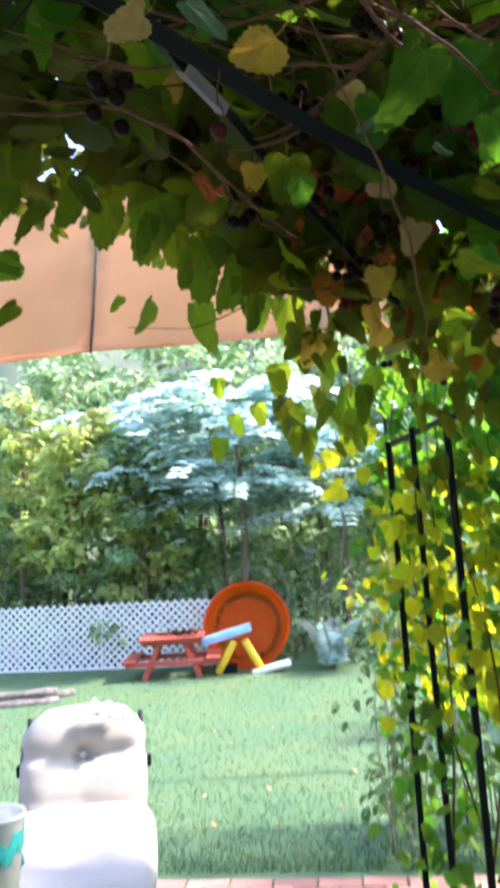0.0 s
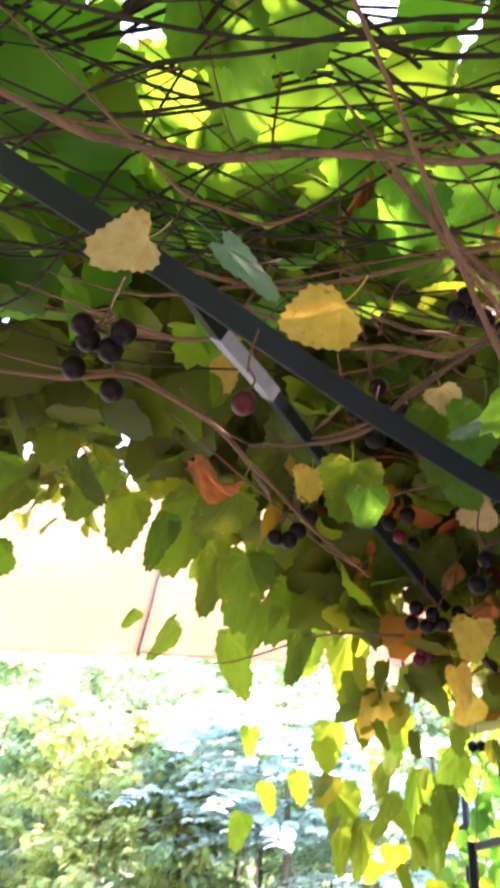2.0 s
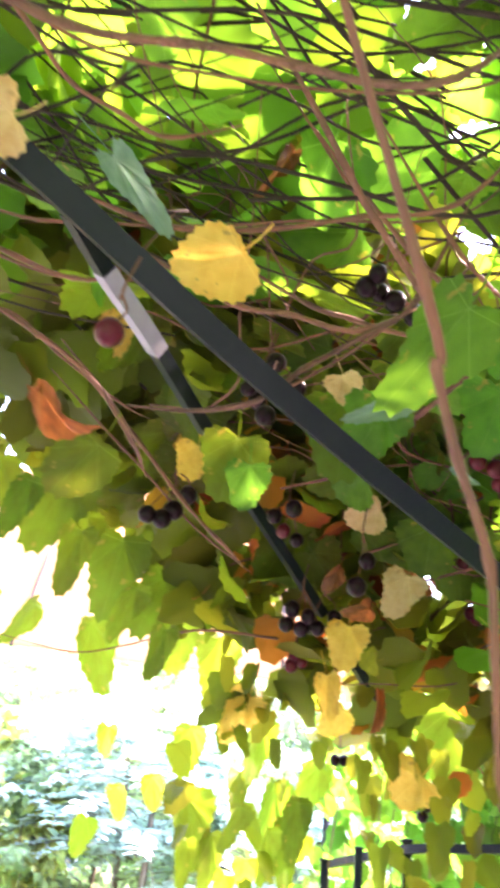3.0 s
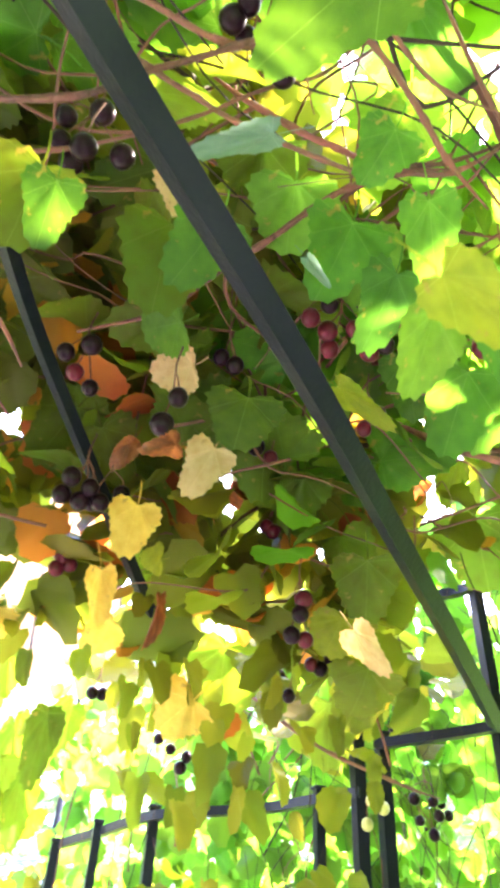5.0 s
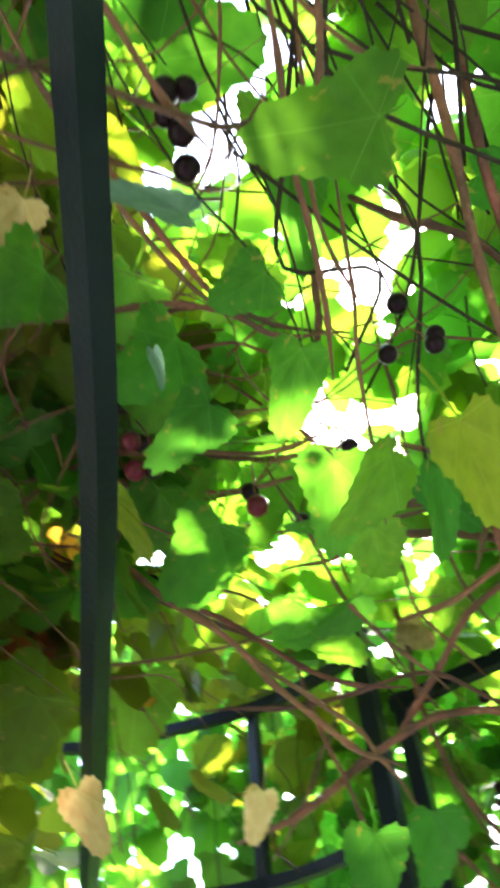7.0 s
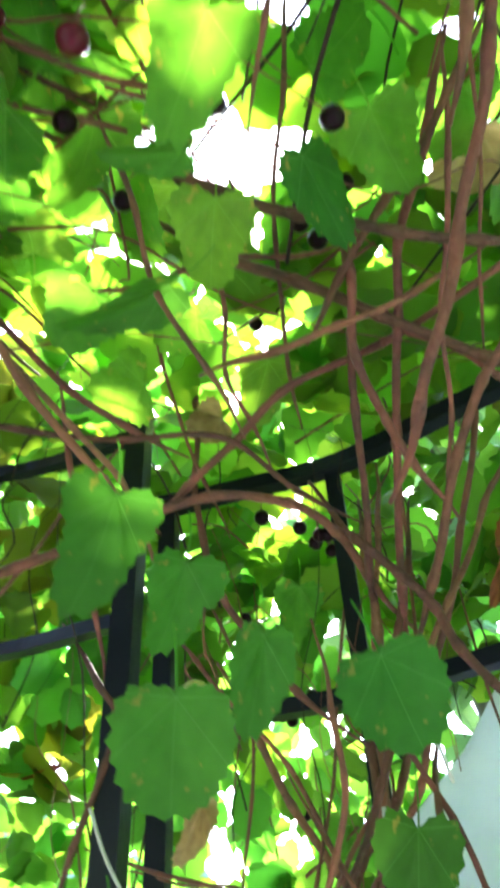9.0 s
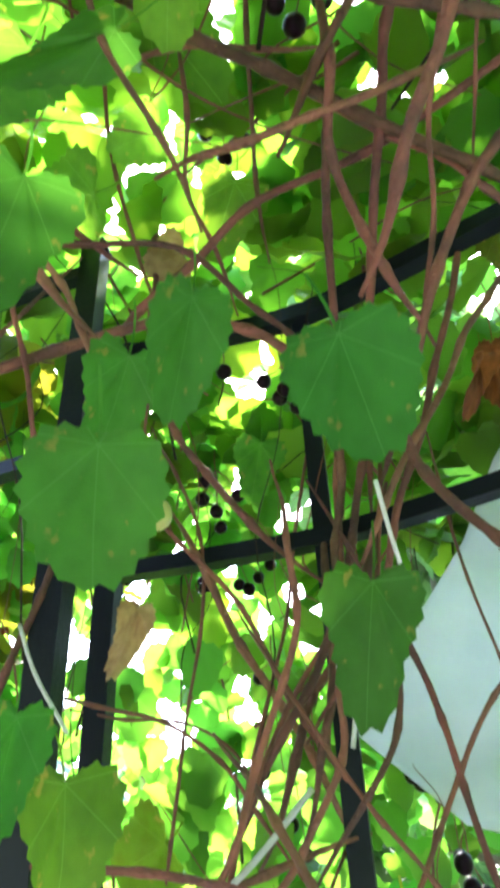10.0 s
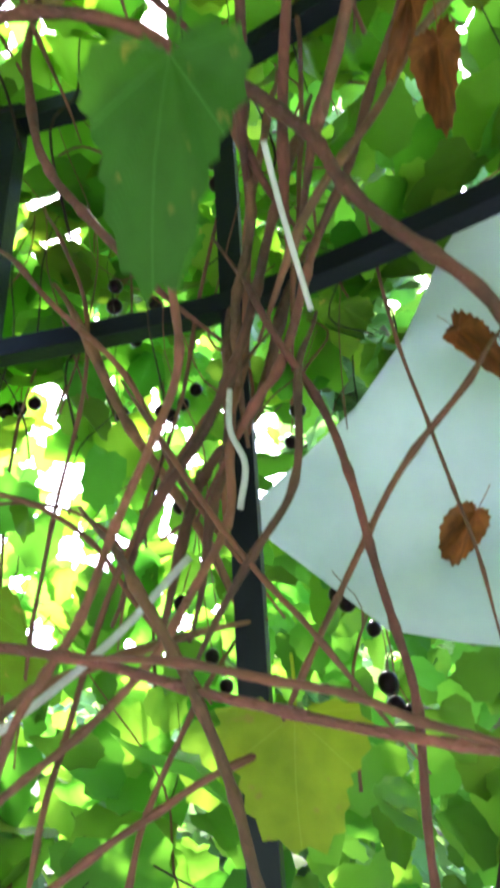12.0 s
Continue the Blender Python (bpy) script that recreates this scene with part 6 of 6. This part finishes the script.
for i, (x, y, h, s) in enumerate(TREES):
    tree(x, y, h if i < 8 else h * 0.86, s, 3200 if i < 8 else 2400, 0.17 if i < 8 else 0.28, M_TREE, 20 + i, 0.12 if i < 8 else 0.15)
# crowns that look sunlit through their leaf colour
for i, (x, y, h, s) in enumerate(((-4.3, 12.9, 4.6, 1.4), (-5.6, 13.2, 4.9, 1.5), (-2.9, 12.9, 3.6, 1.0), (1.5, 12.8, 3.4, 1.0))):
    tree(x, y, h, s, 1500, 0.2, M_LITTREE, 90 + i, 0.3, "young tree behind the fence, leaves coloured pale yellow-green as if sunlit")
# thin bare saplings and brush behind the fence
brush = thing("brushwood", "tangle of bare grey saplings behind the fence", "brushwood", kind="stuff")
b = bmesh.new()
r = random.Random(77)
for k in range(110):
    x, y = r.uniform(-9, 3), r.uniform(12.4, 15)
    h = r.uniform(0.9, 3.0)
    dx, dy = r.gauss(0, 0.45), r.gauss(0, 0.2)
    tube(b, smooth_path([(x, y, -0.2), (x + dx * 0.3, y + dy * 0.3, h * 0.45), (x + dx, y + dy, h)], 5), [r.uniform(0.008, 0.024) * (1 - 0.06 * q) for q in range(11)], 5)
tagged(part("stems", b, M_SAPLING, brush), kind="stuff")
poses = []
for k in range(5200):
    x, y = r.uniform(-10, 4.5), r.uniform(12.3, 14.6)
    z = abs(r.gauss(0.2, 0.55)) + 0.9 * max(0, math.sin(x * 1.7 + 1)) * r.random()
    poses.append(frame_of((x, y, z - 0.15), (r.gauss(0, 0.7), r.gauss(-0.3, 0.7), 1), (r.uniform(-1, 1), r.uniform(-1, 1), -0.7), r.uniform(0.09, 0.2)))
foliage("undergrowth", poses, M_TREE, brush, "low green undergrowth")
# a shrub and fern by the pool
fern = thing("fern", "pale fern growing beside the pool", "fern", at=(0.25, 11.3, -0.16))
poses = []
for k in range(9):
    stalks = bmesh.new()
    a = r.uniform(0, 6.28)
    way = Vector((math.cos(a) * 0.6, math.sin(a) * 0.6, 0))
    pts = [way * q * 0.8 + Vector((0, 0, 1.15 * q - 0.4 * q * q)) for q in (0, 0.25, 0.5, 0.75, 1)]
    tube(stalks, pts, 0.006, 4)
    part("stalk", stalks, M_SAPLING, fern)
    side = way.cross(Vector((0, 0, 1))).normalized()
    for q in range(12):
        f = 0.15 + 0.84 * q / 12
        i = min(3, int(f * 4))
        c = pts[i].lerp(pts[i + 1], f * 4 - i)
        for s in (-1, 1):
            poses.append(frame_of(c, (way.x, way.y, 1), side * s + way * 0.3, 0.24 * (1.15 - 0.7 * f)))
foliage("fronds", poses, M_HAZYTREE, fern)
# backdrop of far woods, round the garden
b = bmesh.new()
n = 72
low, high = [], []
for k in range(n):
    a = 2 * math.pi * k / n
    rad = 26 + 3 * noise.noise((math.cos(a) * 4, math.sin(a) * 4, 2))
    low.append(b.verts.new((rad * math.cos(a), rad * math.sin(a), -1)))
    high.append(b.verts.new((rad * math.cos(a), rad * math.sin(a), 11 - 6 * max(0.0, math.cos(a)) ** 3 + 4 * noise.noise((math.cos(a) * 9, math.sin(a) * 9, 0)))))
for k in range(n):
    b.faces.new((low[k], high[k], high[(k + 1) % n], low[(k + 1) % n]))
tagged(part("backdrop", b, M_WOODS), "dark far woods round the garden", "woods", kind="structure")
# shrubs beyond the arbour's side
for i, (x, y, h, s) in enumerate(((3.9, 1.7, 2.2, 1.4), (4.6, 2.6, 2.4, 1.5), (4.4, -0.6, 3.4, 1.6), (4.0, 1.2, 2.3, 1.4), (5.2, 4.2, 3.0, 1.6), (5.4, -2.2, 4.0, 1.8), (4.0, 4.8, 2.4, 1.3), (4.2, 7.0, 4.4, 1.7), (6.0, 0.8, 3.0, 1.8))):
    tree(x, y, h, s, 1800, 0.16, M_SHRUB, 60 + i, 0.08, "green shrub beyond the arbour")
# added tree that keeps direct sun off the tarpaulin
tree(2.8, 0.5, 3.8, 0.8, 2000, 0.14, M_SHRUB, 75, 0.4, "slender green young tree added to shade the tarpaulin")

# sunlit shrub beside the arbour's front
shrub = thing("shrub", "sunlit pale green shrub with thin stems beside the arbour", "shrub", at=(0.82, 3.95, 0))
r = random.Random(91)
leafy, lime = [], []
for k in range(40):
    b = bmesh.new()
    x, y = r.uniform(-0.35, 0.85), r.uniform(-0.25, 0.5)
    h = r.uniform(1.0, 2.3) + 0.9 * min(0.0, x)
    pts = smooth_path([(x, y, -0.02), (x + r.gauss(0, 0.06), y + r.gauss(0, 0.06), h * 0.5), (x + r.gauss(0, 0.14), y + r.gauss(0, 0.12), h)], 6)
    tube(b, pts, [0.006 * (1 - 0.06 * q) for q in range(len(pts))], 5)
    part("stem", b, M_SAPLING, shrub)
    for q in range(38):
        c = pts[r.randrange(2, len(pts))] + Vector((r.gauss(0, 0.08), r.gauss(0, 0.08), r.gauss(0, 0.05)))
        m = frame_of(c, (r.gauss(0, 0.5), r.gauss(-0.5, 0.5), 0.8), (r.uniform(-1, 1), r.uniform(-1, 1), -0.7), r.uniform(0.05, 0.1))
        # sunlight on the shrub's top is painted by giving upper leaves the lime colour
        (lime if c.z > 1.25 and r.random() < 0.6 else leafy).append(m)
foliage("leaves", leafy, M_SHRUB, shrub, "small pale green leaves")
foliage("leaves", lime, M_LITMASS, shrub, "small leaves coloured yellow-green as if sunlit")

# ---- grass ----
vs, fs = [], []
r = random.Random(5)
for k in range(30000):
    y = 3.7 + 8.4 * r.random() ** 1.6
    x = r.uniform(-0.62 * y - 0.4, 0.32 * y)
    h, a, l = r.uniform(0.02, 0.055), r.uniform(0, 6.28), r.gauss(0, 0.02)
    z = ground_height(x, y)
    w = 0.0035
    o = len(vs)
    vs += [(x - w * math.cos(a), y - w * math.sin(a), z - 0.004), (x + w * math.cos(a), y + w * math.sin(a), z - 0.004), (x + l, y + r.gauss(0, 0.02), z + h)]
    fs.append((o, o + 1, o + 2))
me = bpy.data.meshes.new("grass")
me.from_pydata(vs, [], fs)
me.materials.append(M_BLADE)
tagged(new("grass", me), "short green grass blades with fallen leaves", "grass", kind="stuff")
poses = []
for k in range(150):
    y = 3.7 + 7.8 * r.random()
    x = r.uniform(-0.6 * y, 0.3 * y)
    poses.append(frame_of((x, y, ground_height(x, y) + 0.035), (r.gauss(0, 0.4), r.gauss(0, 0.4), 1), (r.uniform(-1, 1), r.uniform(-1, 1), 0), r.uniform(0.025, 0.055)))
litter = thing("leaf_litter", "fallen yellow and brown leaves on the lawn", "fallen leaves", kind="stuff")
foliage("fallen_leaves", poses, M_TANMASS, litter)
